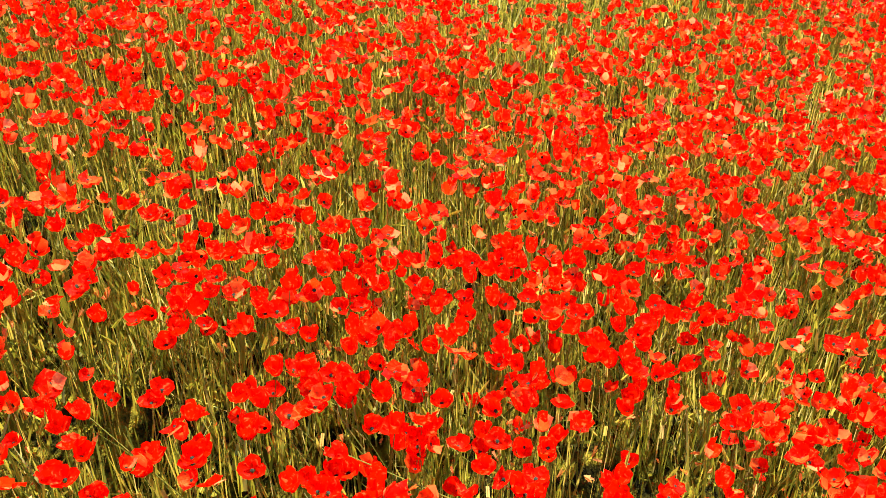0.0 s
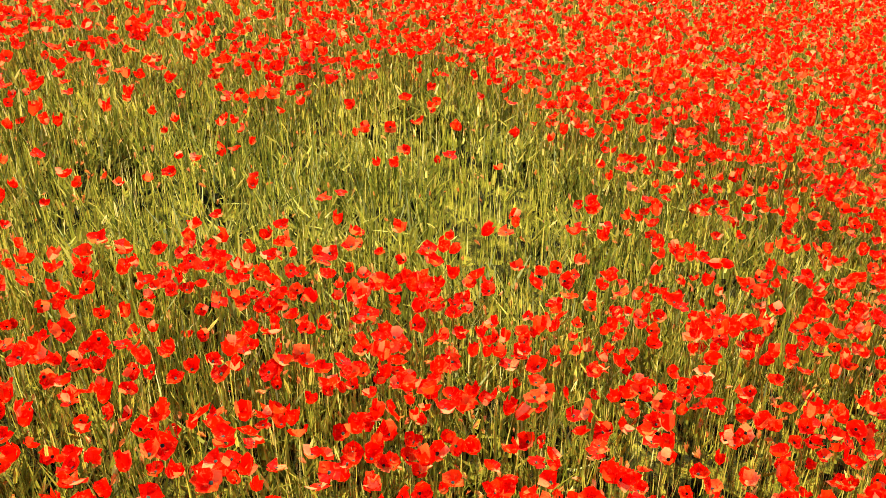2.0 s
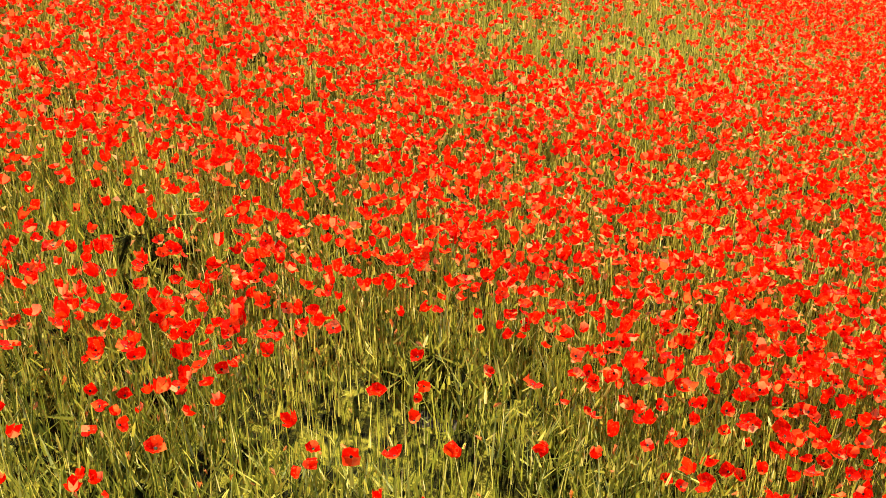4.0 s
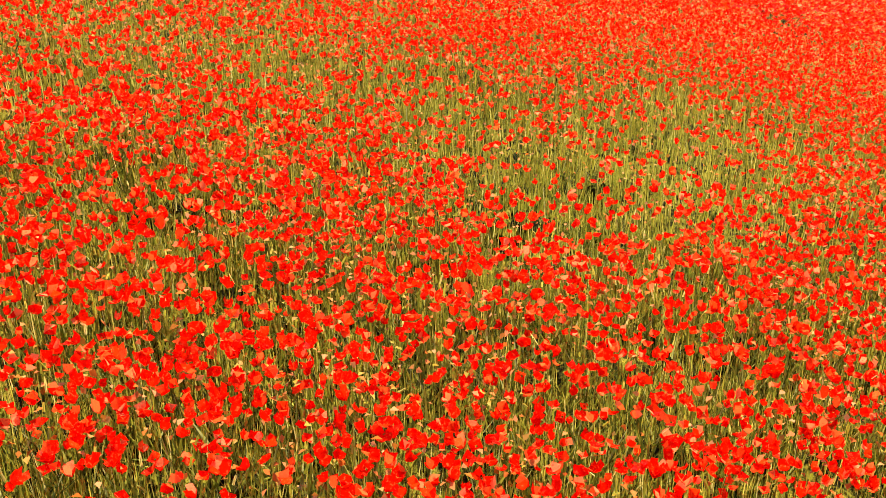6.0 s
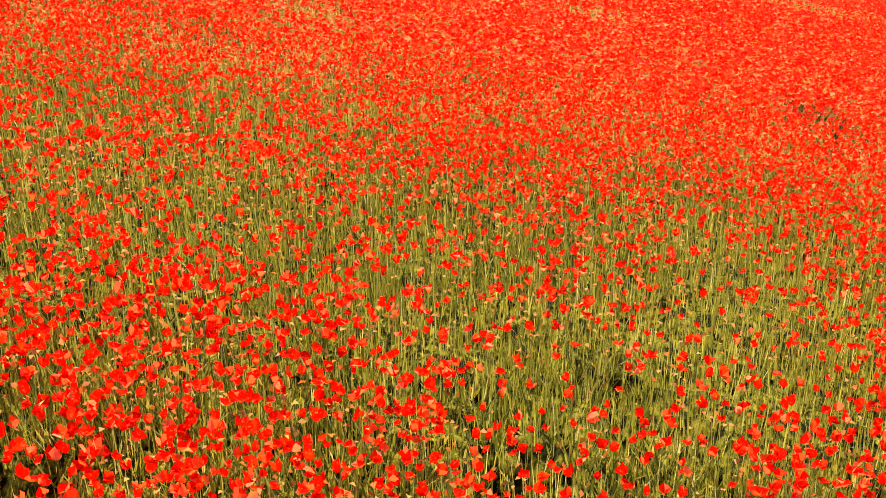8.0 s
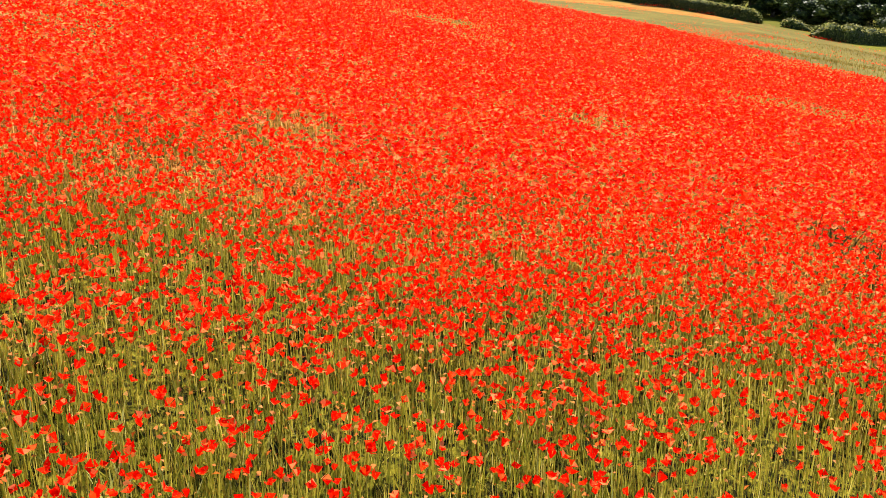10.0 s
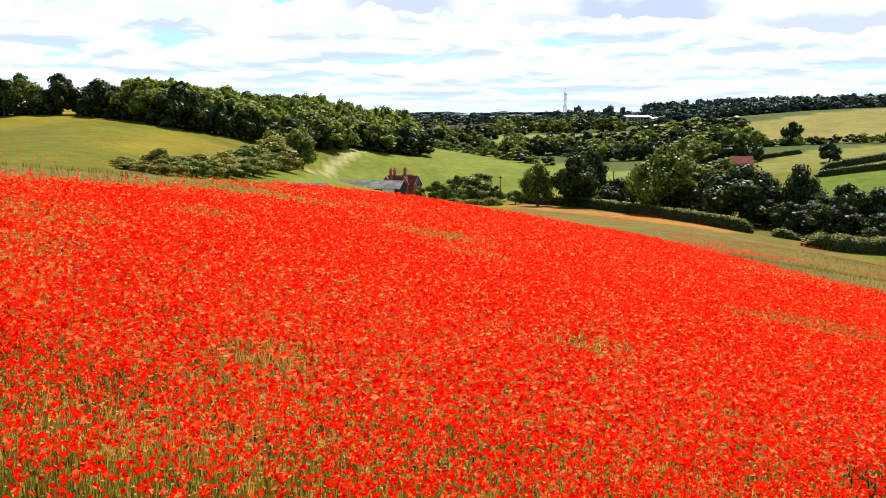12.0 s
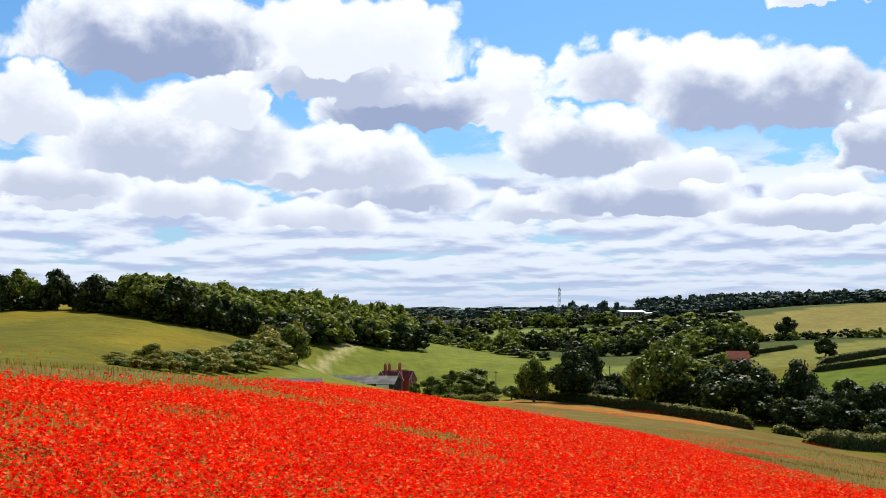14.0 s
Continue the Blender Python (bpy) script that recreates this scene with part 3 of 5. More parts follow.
def build_poppies():
    full = [flower_template(c, 2, 2, 0.24, s) for c, s in ((0.35, 1), (0.6, 5), (0.9, 9), (1.2, 13), (0.5, 17))]
    half = [flower_template(c, 1, 2, 0.2, s) for c, s in ((0.45, 21), (0.75, 25), (1.0, 29))]
    quarter = [flower_template(c, 1, 1, 0.18, s) for c, s in ((0.5, 71), (0.9, 75))]
    tri_v = np.array([(0, 0, -0.1)] + [(math.cos(a) * r, math.sin(a) * r, h) for a, r, h in ((-0.75, 1, 0.5), (0.75, 1, 0.6), (0.85, 1, 0.7), (2.3, 1, 0.5), (2.4, 1, 0.6), (3.9, 1, 0.45), (4.0, 1, 0.5), (5.4, 1, 0.65))])
    tri = [(tri_v, np.array([(0, 1, 2), (0, 3, 5), (0, 6, 8)]))]
    # near: every head with four ruffled petals
    x, y, rng = strewn(1.0, 8.5, 215, 31)
    keep = rng.rand(len(x)) < bloom(x, y)
    x, y = x[keep], y[keep]
    single = (np.abs(x) < 0.85) & (y > 1.55) & (y < 2.9)
    order = np.flatnonzero(single)[:280]
    rest = np.ones(len(x), bool)
    rest[order] = False
    poppy_heads(x[rest], y[rest], rng, full, "poppies", "dense bright red field poppies in bloom among the barley", stalks=True, pods=True)
    for y0, y1, many, seed, kinds, size, label in (
            (8.5, 14.0, 225, 32, half, 0.041, "bright red field poppies in bloom on the middle of the slope"),
            (14.0, 22.0, 190, 36, quarter, 0.045, "bright red field poppies in bloom further down the slope"),
            (22.0, 30.0, 190, 39, tri, 0.044, "bright red field poppies in bloom on the lower slope"),
            (30.0, 50.0, 140, 38, tri, 0.050, "massed red poppies on the lower slope"),
            (50.0, 93.0, 50, 33, tri, 0.064, "massed red poppies towards the brow of the field")):
        a, b, rng = strewn(y0, y1, many, seed)
        keep = rng.rand(len(a)) < bloom(a, b)
        poppy_heads(a[keep], b[keep], rng, kinds, "poppies", label, size=size)
    # a few strays in the hay strip beyond
    rng = np.random.RandomState(34)
    a, b = rng.uniform(-30, 90, 90000), rng.uniform(45, 290, 90000)
    keep = ~inside(a, b, POPPY_FIELD) & inside(a, b, FIELDS[0][1]) & (rng.rand(90000) < 0.03 + 0.55 * smooth_step(0.55, 0.75, lattice(a, b * 0.4, 7, 35)))
    poppy_heads(a[keep & (b > 95)], b[keep & (b > 95)], rng, tri, "poppies", "scattered red poppies in the dry grass strip", size=0.062)
    keep &= (b <= 95) & (rng.rand(90000) < 0.3)
    poppy_heads(a[keep], b[keep], rng, tri, "poppies", "sparse red poppies on the grassy rim of the field", size=0.042)
    # the same field to either side and behind the start
    rng = np.random.RandomState(37)
    for x0, x1, y0, y1, many, size in ((-19, 19, -12, 26, 68000, 0.095), (-34, 50, -19, 93, 42000, 0.13)):
        a, b = rng.uniform(x0, x1, many), rng.uniform(y0, y1, many)
        keep = ((np.abs(a) > half_width(b) + 0.1) | (b < 0.9)) & inside(a, b, POPPY_FIELD) & (rng.rand(many) < bloom(a, b))
        poppy_heads(a[keep], b[keep], rng, tri, "poppies", "bright red field poppies beside the flight path", size=size)
    return x[order], y[order]


single_x, single_y = build_poppies()


def build_single_poppies(xs, ys):
    """The heads nearest to the start of the flight, each a thing with its petals, centre and stem."""
    rng = np.random.RandomState(41)
    first = []
    for cup, seed in ((0.5, 51), (0.8, 55), (1.05, 59), (1.3, 63)):
        root = new("poppy")
        tagged(root, "bright red field poppy with four ruffled petals on a thin stem", "poppy", "poppies in the field")
        for k in range(4):
            v, f = petal_grid(cup * (0.85 + 0.3 * (k % 2)), 0.86, 3, 3, 0.12, seed + k)
            a = k * math.pi / 2
            turn = np.array([[math.cos(a), -math.sin(a), 0], [math.sin(a), math.cos(a), 0], [0, 0, 1]])
            sheet("petal", (v @ turn.T + np.array([0, 0, 0.04 * (k % 2)])) * 0.041, f, [M_PETAL], smooth=True, parent=root)
        pv, pf = pod_template()
        tagged(sheet("seed_pod", pv * 0.041, pf, [M_POD], parent=root), "near-black poppy centre")
        bm = bmesh.new()
        bend = [(0, 0, 0), (0.004, 0.002, -0.08), (0.012, 0.006, -0.30), (0.015, 0.0, -0.66)]
        for p, q in zip(bend, bend[1:]):
            rod(bm, p, q, 0.0014, 0.0016, 4)
        part("stem", bm, M_STEM, root, "thin hairy green stem")
        first.append(root)
    for i, (x, y) in enumerate(zip(xs, ys)):
        g = float(ground_z(x, y))
        m = Matrix.Translation((x, y, g + min(0.66, max(0.5, rng.normal(0.62, 0.05)))))
        lean = pose(0, 0, 0, 0, 0, rng.uniform(0, 360)) @ pose(0, 0, 0, abs(rng.normal(14, 16)), 0, rng.uniform(0, 360))
        m = m @ lean
        if i < 4:
            first[i].matrix_basis = m
        else:
            copy_thing(first[i % 4], m)


build_single_poppies(single_x, single_y)


def blade_template(segments, bend, taper):
    v, f = [], []
    for k in range(segments + 1):
        t = k / segments
        w = 0.5 * (1 - t ** taper * 0.85)
        for s in (-1, 1):
            v.append((s * w, bend * t * t, t))
    for k in range(segments):
        f.append((2 * k, 2 * k + 1, 2 * k + 3, 2 * k + 2))
    return np.array(v), np.array(f)


def blades(x, y, rng, name, label, height, width, mat, segments=3, bend=0.25, lean=0.16, root=-0.01, lift=0.0):
    n = len(x)
    tv, tf = blade_template(segments, bend, 2.0)
    h = height * rng.uniform(0.6, 1.15, n)
    w = width * rng.uniform(0.6, 1.4, n)
    t = turns_of(np.abs(rng.normal(0, lean, n)), rng.uniform(0, 6.28, n), rng.uniform(0, 6.28, n), np.ones(n))
    t = t * np.stack([w, h, h], -1)[:, None, :]
    v, f = spread(tv, tf, t, np.stack([x, y, ground_z(x, y) + root + lift * rng.rand(n)], -1))
    return tagged(sheet(name, v, f, [mat], smooth=True), label, "crop", kind="stuff")


# x, y, radius of holes in the crop where the soil lies in shade
PITS = [(0.5, 1.95, 0.16), (-0.92, 2.02, 0.18), (-0.5, 1.8, 0.14), (-0.25, 2.08, 0.14), (-1.25, 8.7, 0.28), (-0.78, 8.6, 0.2), (-0.3, 9.15, 0.16), (-1.38, 12.0, 0.26), (5.6, 21.7, 0.2), (-1.5, 6.6, 0.22), (0.1, 8.0, 0.25)]


def open_ground(x, y):
    """0 in the holes of the crop, 1 elsewhere."""
    k = np.ones(np.shape(x))
    for a, b, r in PITS:
        k = k * smooth_step(0.5, 1.2, np.hypot(x - a, y - b) / r + 0.4 * (lattice(x, y, 0.12, 17) - 0.5))
    return k


def undergrowth(name, label, x0, x1, y0, y1, step, seed, mat, around=False):
    """The leafy mass between the stalks: a lumpy low canopy with dark pits."""
    x, y = np.meshgrid(np.arange(x0, x1, step), np.arange(y0, y1 + step, step))
    rng = np.random.RandomState(seed)
    x, y = x + rng.uniform(-0.3, 0.3, x.shape) * step, y + rng.uniform(-0.3, 0.3, x.shape) * step
    lump = 0.5 * lattice(x, y, max(0.11, step * 1.5), seed) + 0.3 * lattice(x, y, max(0.3, step * 3), seed + 1) + 0.2 * rng.rand(*x.shape)
    pit = smooth_step(0.66, 0.80, lattice(x, y, 0.5, seed + 2)) * smooth_step(0.55, 0.7, lattice(x, y, 1.7, seed + 3))
    z = ground_z(x, y) + (0.06 + 0.34 * lump) * (1 - 0.85 * pit) * open_ground(x, y)
    n = x.shape[1]
    i, j = np.meshgrid(np.arange(x.shape[0] - 1), np.arange(n - 1), indexing="ij")
    f = np.stack([i * n + j, i * n + j + 1, (i + 1) * n + j + 1, (i + 1) * n + j], -1).reshape(-1, 4)
    cx, cy = x[:-1, :-1].ravel(), y[:-1, :-1].ravel()
    seen = (np.abs(cx) < half_width(cy) + 0.6) & (cy > 0.5)
    f = f[(seen != around) & inside(cx, cy, POPPY_FIELD)]
    used, back = np.unique(f, return_inverse=True)
    v = np.stack([x, y, z], -1).reshape(-1, 3)[used]
    return tagged(sheet(name, v, back.reshape(-1, 4), [mat]), label, "undergrowth", kind="stuff")


def build_crop():
    undergrowth("undergrowth", "tangled olive undergrowth below the poppies, shade of its gaps painted dark", -9, 9, 0.2, 13.1, 0.075, 161, M_SHADYUNDER)
    undergrowth("undergrowth", "green and olive undergrowth on the middle of the slope", -12, 12, 13.0, 20.1, 0.12, 163, M_SHADYUNDER)
    undergrowth("undergrowth", "olive undergrowth beside the flight path", -18, 18, -10, 25, 0.25, 167, M_SHADYUNDER, True)
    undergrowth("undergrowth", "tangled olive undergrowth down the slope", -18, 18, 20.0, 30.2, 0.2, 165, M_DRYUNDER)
    undergrowth("undergrowth", "olive undergrowth towards the brow of the field", -46, 46, 30.0, 88, 0.62, 169, M_DRYUNDER)
    x, y, rng = strewn(1.0, 13.0, 1250, 61)
    keep = rng.rand(len(x)) < (0.45 + 0.55 * smooth_step(0.25, 0.55, lattice(x, y, 0.35, 62))) * open_ground(x, y) * (0.5 + 0.5 * smooth_step(0.15, 0.6, bloom(x, y)))
    blades(x[keep], y[keep], rng, "barley", "ripening straw-green barley stalks between the poppies", 0.25, 0.0062, M_BLADE, 1, 0.06, 0.10, 0.13, 0.16)
    x, y, rng = strewn(1.0, 13.0, 760, 63)
    keep = (lattice(x, y, 0.6, 64) > 0.3) & (rng.rand(len(x)) < open_ground(x, y))
    blades(x[keep], y[keep], rng, "weeds", "green weed leaves under the poppies", 0.20, 0.013, M_WEED, 1, 0.4, 0.35, 0.27)
    # pale leafy weeds in the thin patch
    x, y, rng = strewn(4.6, 9.2, 700, 72)
    keep = rng.rand(len(x)) < smooth_step(0.45, 0.7, lattice(x, y, 0.45, 73)) * smooth_step(0.75, 0.35, bloom(x, y))
    blades(x[keep], y[keep], rng, "weeds", "pale grey-green leafy weeds where the poppies are thin", 0.10, 0.012, M_PALEWEED, 1, 0.5, 0.4, 0.34, 0.10)
    # ears of the barley
    x, y, rng = strewn(1.0, 13.0, 90, 65)
    n = len(x)
    ev = np.array([(-0.5, 0, 0), (0.5, 0, 0), (0.5, 0.15, 0.6), (-0.5, 0.15, 0.6), (0, 0.5, 0), (0, -0.5, 0), (0, -0.3, 0.6), (0, 0.6, 0.6), (0, 0.4, 1.0), (0.05, 0.4, 1.0)])
    ef = np.array([(0, 1, 2, 3), (5, 4, 7, 6), (3, 2, 9, 8)])
    t = turns_of(np.abs(rng.normal(0.2, 0.3, n)), rng.uniform(0, 6.28, n), rng.uniform(0, 6.28, n), np.ones(n)) * np.array([0.010, 0.010, 0.07])[None, None, :]
    v, f = spread(ev, ef, t, np.stack([x, y, ground_z(x, y) + rng.normal(0.48, 0.05, n)], -1))
    tagged(sheet("barley_ears", v, f, [M_BLADE]), "straw-coloured ears of barley with short awns", "crop", kind="stuff")
    # stems under the near poppies
    tops = np.concatenate(STALK_TOPS)
    n = len(tops)
    tv, tf = blade_template(2, 0.0, 8.0)
    rng = np.random.RandomState(66)
    foot = tops.copy()
    foot[:, :2] += rng.normal(0, 0.03, (n, 2))
    foot[:, 2] = ground_z(foot[:, 0], foot[:, 1])
    up = tops - foot
    t = np.stack([np.tile([0.0035, 0, 0], (n, 1)), np.tile([0, 0.0035, 0], (n, 1)), up], -1)
    v, f = spread(tv, tf, t, foot)
    tagged(sheet("poppy_stems", v, f, [M_STEM]), "thin green stems that carry the poppies", "poppies", kind="stuff")
    x, y, rng = strewn(13.0, 20.5, 330, 80)
    blades(x, y, rng, "weeds", "pale green grass blades on the middle of the slope", 0.25, 0.0095, M_PALEWEED, 1, 0.1, 0.13, 0.15, 0.16)
    x, y, rng = strewn(13.0, 20.5, 280, 70)
    blades(x, y, rng, "barley", "straw-green barley on the middle of the slope", 0.25, 0.0085, M_BLADE, 1, 0.06, 0.11, 0.13, 0.14)
    x, y, rng = strewn(19.0, 30.0, 220, 67)
    blades(x, y, rng, "barley", "straw-gold barley among the poppies down the slope", 0.25, 0.011, M_GOLD, 1, 0.1, 0.22, 0.20)
    x, y, rng = strewn(13.0, 24.0, 260, 74)
    keep = (lattice(x, y, 0.8, 75) > 0.42) & (rng.rand(len(x)) < 0.9)
    blades(x[keep], y[keep], rng, "weeds", "green weed leaves in patches down the slope", 0.24, 0.014, M_WEED, 1, 0.4, 0.3, 0.24)
    x, y, rng = strewn(30.0, 93.0, 24, 68)
    blades(x, y, rng, "barley", "thin golden barley towards the brow", 0.30, 0.022, M_GOLD, 1, 0.2, 0.25, 0.20)
    # taller, riper tufts where the poppies fail
    x, y, rng = strewn(20.0, 88.0, 125, 71)
    keep = rng.rand(len(x)) < 1.4 * smooth_step(0.42, 0.15, bloom(x, y))
    blades(x[keep], y[keep], rng, "barley", "taller pale barley where the poppies are sparse", 0.32, 0.017, M_RIM, 1, 0.3, 0.3, 0.25)
    # buds, faded petals and dry seed heads that fill the gaps between the blooms, backlit glow painted salmon
    tv = np.array([(-1, 0, 0), (0.1, -0.75, 0.45), (1, 0, 0.1), (-0.1, 0.6, 0.6)])
    tf = np.array([(0, 1, 2, 3)])
    petals = flower_template(1.5, 1, 1, 0.3, 91)
    for y0, y1, many, seed, size in ((1.0, 8.5, 170, 79, 0.016), (8.5, 19.0, 250, 76, 0.018), (19.0, 30.0, 340, 77, 0.020), (30.0, 93.0, 16, 78, 0.032)):
        x, y, rng = strewn(y0, y1, many, seed)
        keep = rng.rand(len(x)) < (0.25 + 0.75 * smooth_step(0.3, 0.6, lattice(x, y, 0.5, seed))) * (0.15 + 0.85 * bloom(x, y))
        x, y = x[keep], y[keep]
        n = len(x)
        t = turns_of(np.abs(rng.normal(0.7, 0.5, n)), rng.uniform(0, 6.28, n), rng.uniform(0, 6.28, n), size * rng.uniform(0.5, 1.3, n))
        v, f = spread(*(petals if y1 < 9 else (tv, tf)), t, np.stack([x, y, ground_z(x, y) + rng.normal(0.53, 0.08, n)], -1))
        tagged(sheet("faded_and_backlit_poppies", v, f, [M_FADED]), "buds, faded petals and dry seed heads of poppies, backlit glow painted salmon", "poppies", kind="stuff")
    rng = np.random.RandomState(69)
    x, y = rng.uniform(-48, 80, 60000), 30 + 170 * rng.uniform(0, 1, 60000) ** 1.5
    keep = ~inside(x, y, POPPY_FIELD) & inside(x, y, FIELDS[0][1])
    blades(x[keep], y[keep], rng, "dry_grass", "tall straw-coloured grass of the uncut strip", 0.34, 0.035, M_HAY, 1, 0.3)


build_crop()


def build_weed_clumps():
    """Dark green clumps of broad weeds that stand in the flowers."""
    rng = np.random.RandomState(73)
    tv, tf = blade_template(3, 0.45, 2.0)
    for x, y, w, h in ((5.42, 22.95, 0.22, 0.74), (5.75, 23.0, 0.16, 0.70), (5.62, 21.85, 0.15, 0.72)):
        n = 80
        px, py = x + rng.normal(0, w * 0.6, n), y + rng.normal(0, 0.22, n)
        ln, wd = h * rng.uniform(0.5, 1.05, n), rng.uniform(0.015, 0.035, n)
        t = turns_of(np.abs(rng.normal(0, 0.35, n)), rng.uniform(0, 6.28, n), rng.uniform(0, 6.28, n), np.ones(n)) * np.stack([wd, ln, ln], -1)[:, None, :]
        v, f = spread(tv, tf, t, np.stack([px, py, ground_z(px, py)], -1))
        root = tagged(new("weed_clump"), "dark green clump of broad-leaved weeds among the poppies", "weeds", "weed clumps in the field")
        sheet("leaves", v, f, [M_DARKLEAF], smooth=True, parent=root)
        part("stem", rod(bmesh.new(), (x, y, float(ground_z(x, y)) - 0.02), (x, y, float(ground_z(x, y)) + h * 0.8), 0.012, 0.005, 6), M_STEM, root)


build_weed_clumps()


# ---- trees, woods and hedges ----
def crown_arrays(seed, leaves, leaf, lobes=9, base=0.14, squat=1.0):
    """A crown in a unit box, 1 high and 1 wide: leaf clumps over uneven lobes, with gaps between them."""
    rng = np.random.RandomState(seed)
    centres, sizes = [], []
    for k in range(lobes):
        t = (k + 0.5) / lobes
        h = base + 0.17 + (0.80 - base) * t ** 0.85
        spreadw = 0.34 * math.sin(math.pi * min(1, 0.22 + 0.80 * t)) * squat
        a = k * 2.4 + rng.uniform(0, 0.8)
        centres.append((spreadw * math.cos(a), spreadw * math.sin(a), h - 0.08))
        sizes.append(rng.uniform(0.13, 0.23) * (1.1 - 0.35 * t))
    centres.append((0, 0, 0.5))
    sizes.append(0.27)
    centres, sizes = np.array(centres), np.array(sizes)
    which = rng.choice(len(sizes), leaves, p=sizes ** 2 / (sizes ** 2).sum())
    way = rng.normal(size=(leaves, 3))
    way /= np.linalg.norm(way, axis=1, keepdims=True)
    # some patches set inside and enlarged to block light through the crown
    inner = rng.rand(leaves) < 0.10
    out = np.where(inner, rng.uniform(0.1, 0.6, leaves), rng.uniform(0.68, 1.12, leaves))[:, None] * sizes[which][:, None]
    p = centres[which] + way * out * np.array([1.05, 1.05, 0.9])
    p[:, 2] = p[:, 2].clip(0.03, 1.0)
    # each clump is a small bent patch of leaves
    nrm = way + rng.normal(size=(leaves, 3)) * 0.38 + np.array([0, 0, 0.15])
    nrm /= np.linalg.norm(nrm, axis=1, keepdims=True)
    side = np.cross(nrm, rng.normal(size=(leaves, 3)))
    side /= np.linalg.norm(side, axis=1, keepdims=True)
    up = np.cross(nrm, side)
    s = leaf * np.where(inner, 2.6, rng.uniform(0.5, 1.25, leaves))[:, None]
    corners = [p + s * (a * side + b * up + c * nrm) for a, b, c in ((-1, -0.6, 0), (0.2, -1, 0.25), (1, 0.5, 0), (-0.3, 1, 0.2))]
    v = np.stack(corners, 1).reshape(-1, 3)
    f = np.arange(leaves * 4).reshape(-1, 4)
    # unseen boxes added at the heart of each lobe to block light
    bv = np.array([(a, b, c) for a in (-1, 1) for b in (-1, 1) for c in (-1, 1)]) / math.sqrt(3)
    bf = np.array([(0, 1, 3, 2), (4, 6, 7, 5), (0, 4, 5, 1), (2, 3, 7, 6), (0, 2, 6, 4), (1, 5, 7, 3)])
    light_blocks = turns_of(rng.uniform(0, 1.5, len(sizes)), rng.uniform(0, 6.28, len(sizes)), rng.uniform(0, 6.28, len(sizes)), sizes * 0.86)
    return joined([(v, f), spread(bv, bf, light_blocks, centres)])


def trunk_bmesh(seed, height=10.0, width=10.0, radius=0.34):
    """A tapered trunk with limbs that reach into the crown."""
    rng = np.random.RandomState(seed)
    bm = bmesh.new()
    knots = [Vector((0, 0, -0.4)), Vector((0.1, 0.05, height * 0.2)), Vector((0.2, -0.1, height * 0.5)), Vector((0.1, 0.1, height * 0.82))]
    rads = [radius * 1.3, radius, radius * 0.6, radius * 0.15]
    for a, b, ra, rb in zip(knots, knots[1:], rads, rads[1:]):
        rod(bm, a, b, ra, rb, 7)
    for k in range(7):
        t = 0.22 + 0.07 * k
        a = 2.4 * k + rng.uniform(0, 0.6)
        start = Vector((0.12, 0, height * t))
        end = start + Vector((math.cos(a) * width * 0.3, math.sin(a) * width * 0.3, height * rng.uniform(0.12, 0.25)))
        rod(bm, start, end, radius * 0.35, radius * 0.07, 5)
    return bm


def tree_kind(name, label, category, group, mat, seed, leaves, leaf, lobes=9, base=0.14, squat=1.0):
    """A tree 10 m high and 10 m wide at the origin: a trunk and a crown."""
    root = tagged(new(name), label, category, group)
    part("trunk", trunk_bmesh(seed), M_BARK, root, "grey-brown tapered trunk with limbs", smooth=True)
    v, f = crown_arrays(seed, leaves, leaf, lobes, base, squat)
    tagged(sheet("crown", v * 10, f, [mat], parent=root), "crown of uneven leaf clumps")
    return root


def plant(proto, spots, used, rng):
    for x, y, h, w in spots:
        m = Matrix.Translation((x, y, float(ground_z(x, y)) - 0.1)) @ Matrix.Rotation(rng.uniform(0, 6.28), 4, "Z") @ Matrix.Diagonal((w / 10, w / 10, h / 10, 1))
        root = proto[used % len(proto)]
        if used < len(proto):
            root.matrix_basis = m
        else:
            made = copy_thing(root, Matrix.Identity(4))
            made.matrix_basis = m
        used += 1


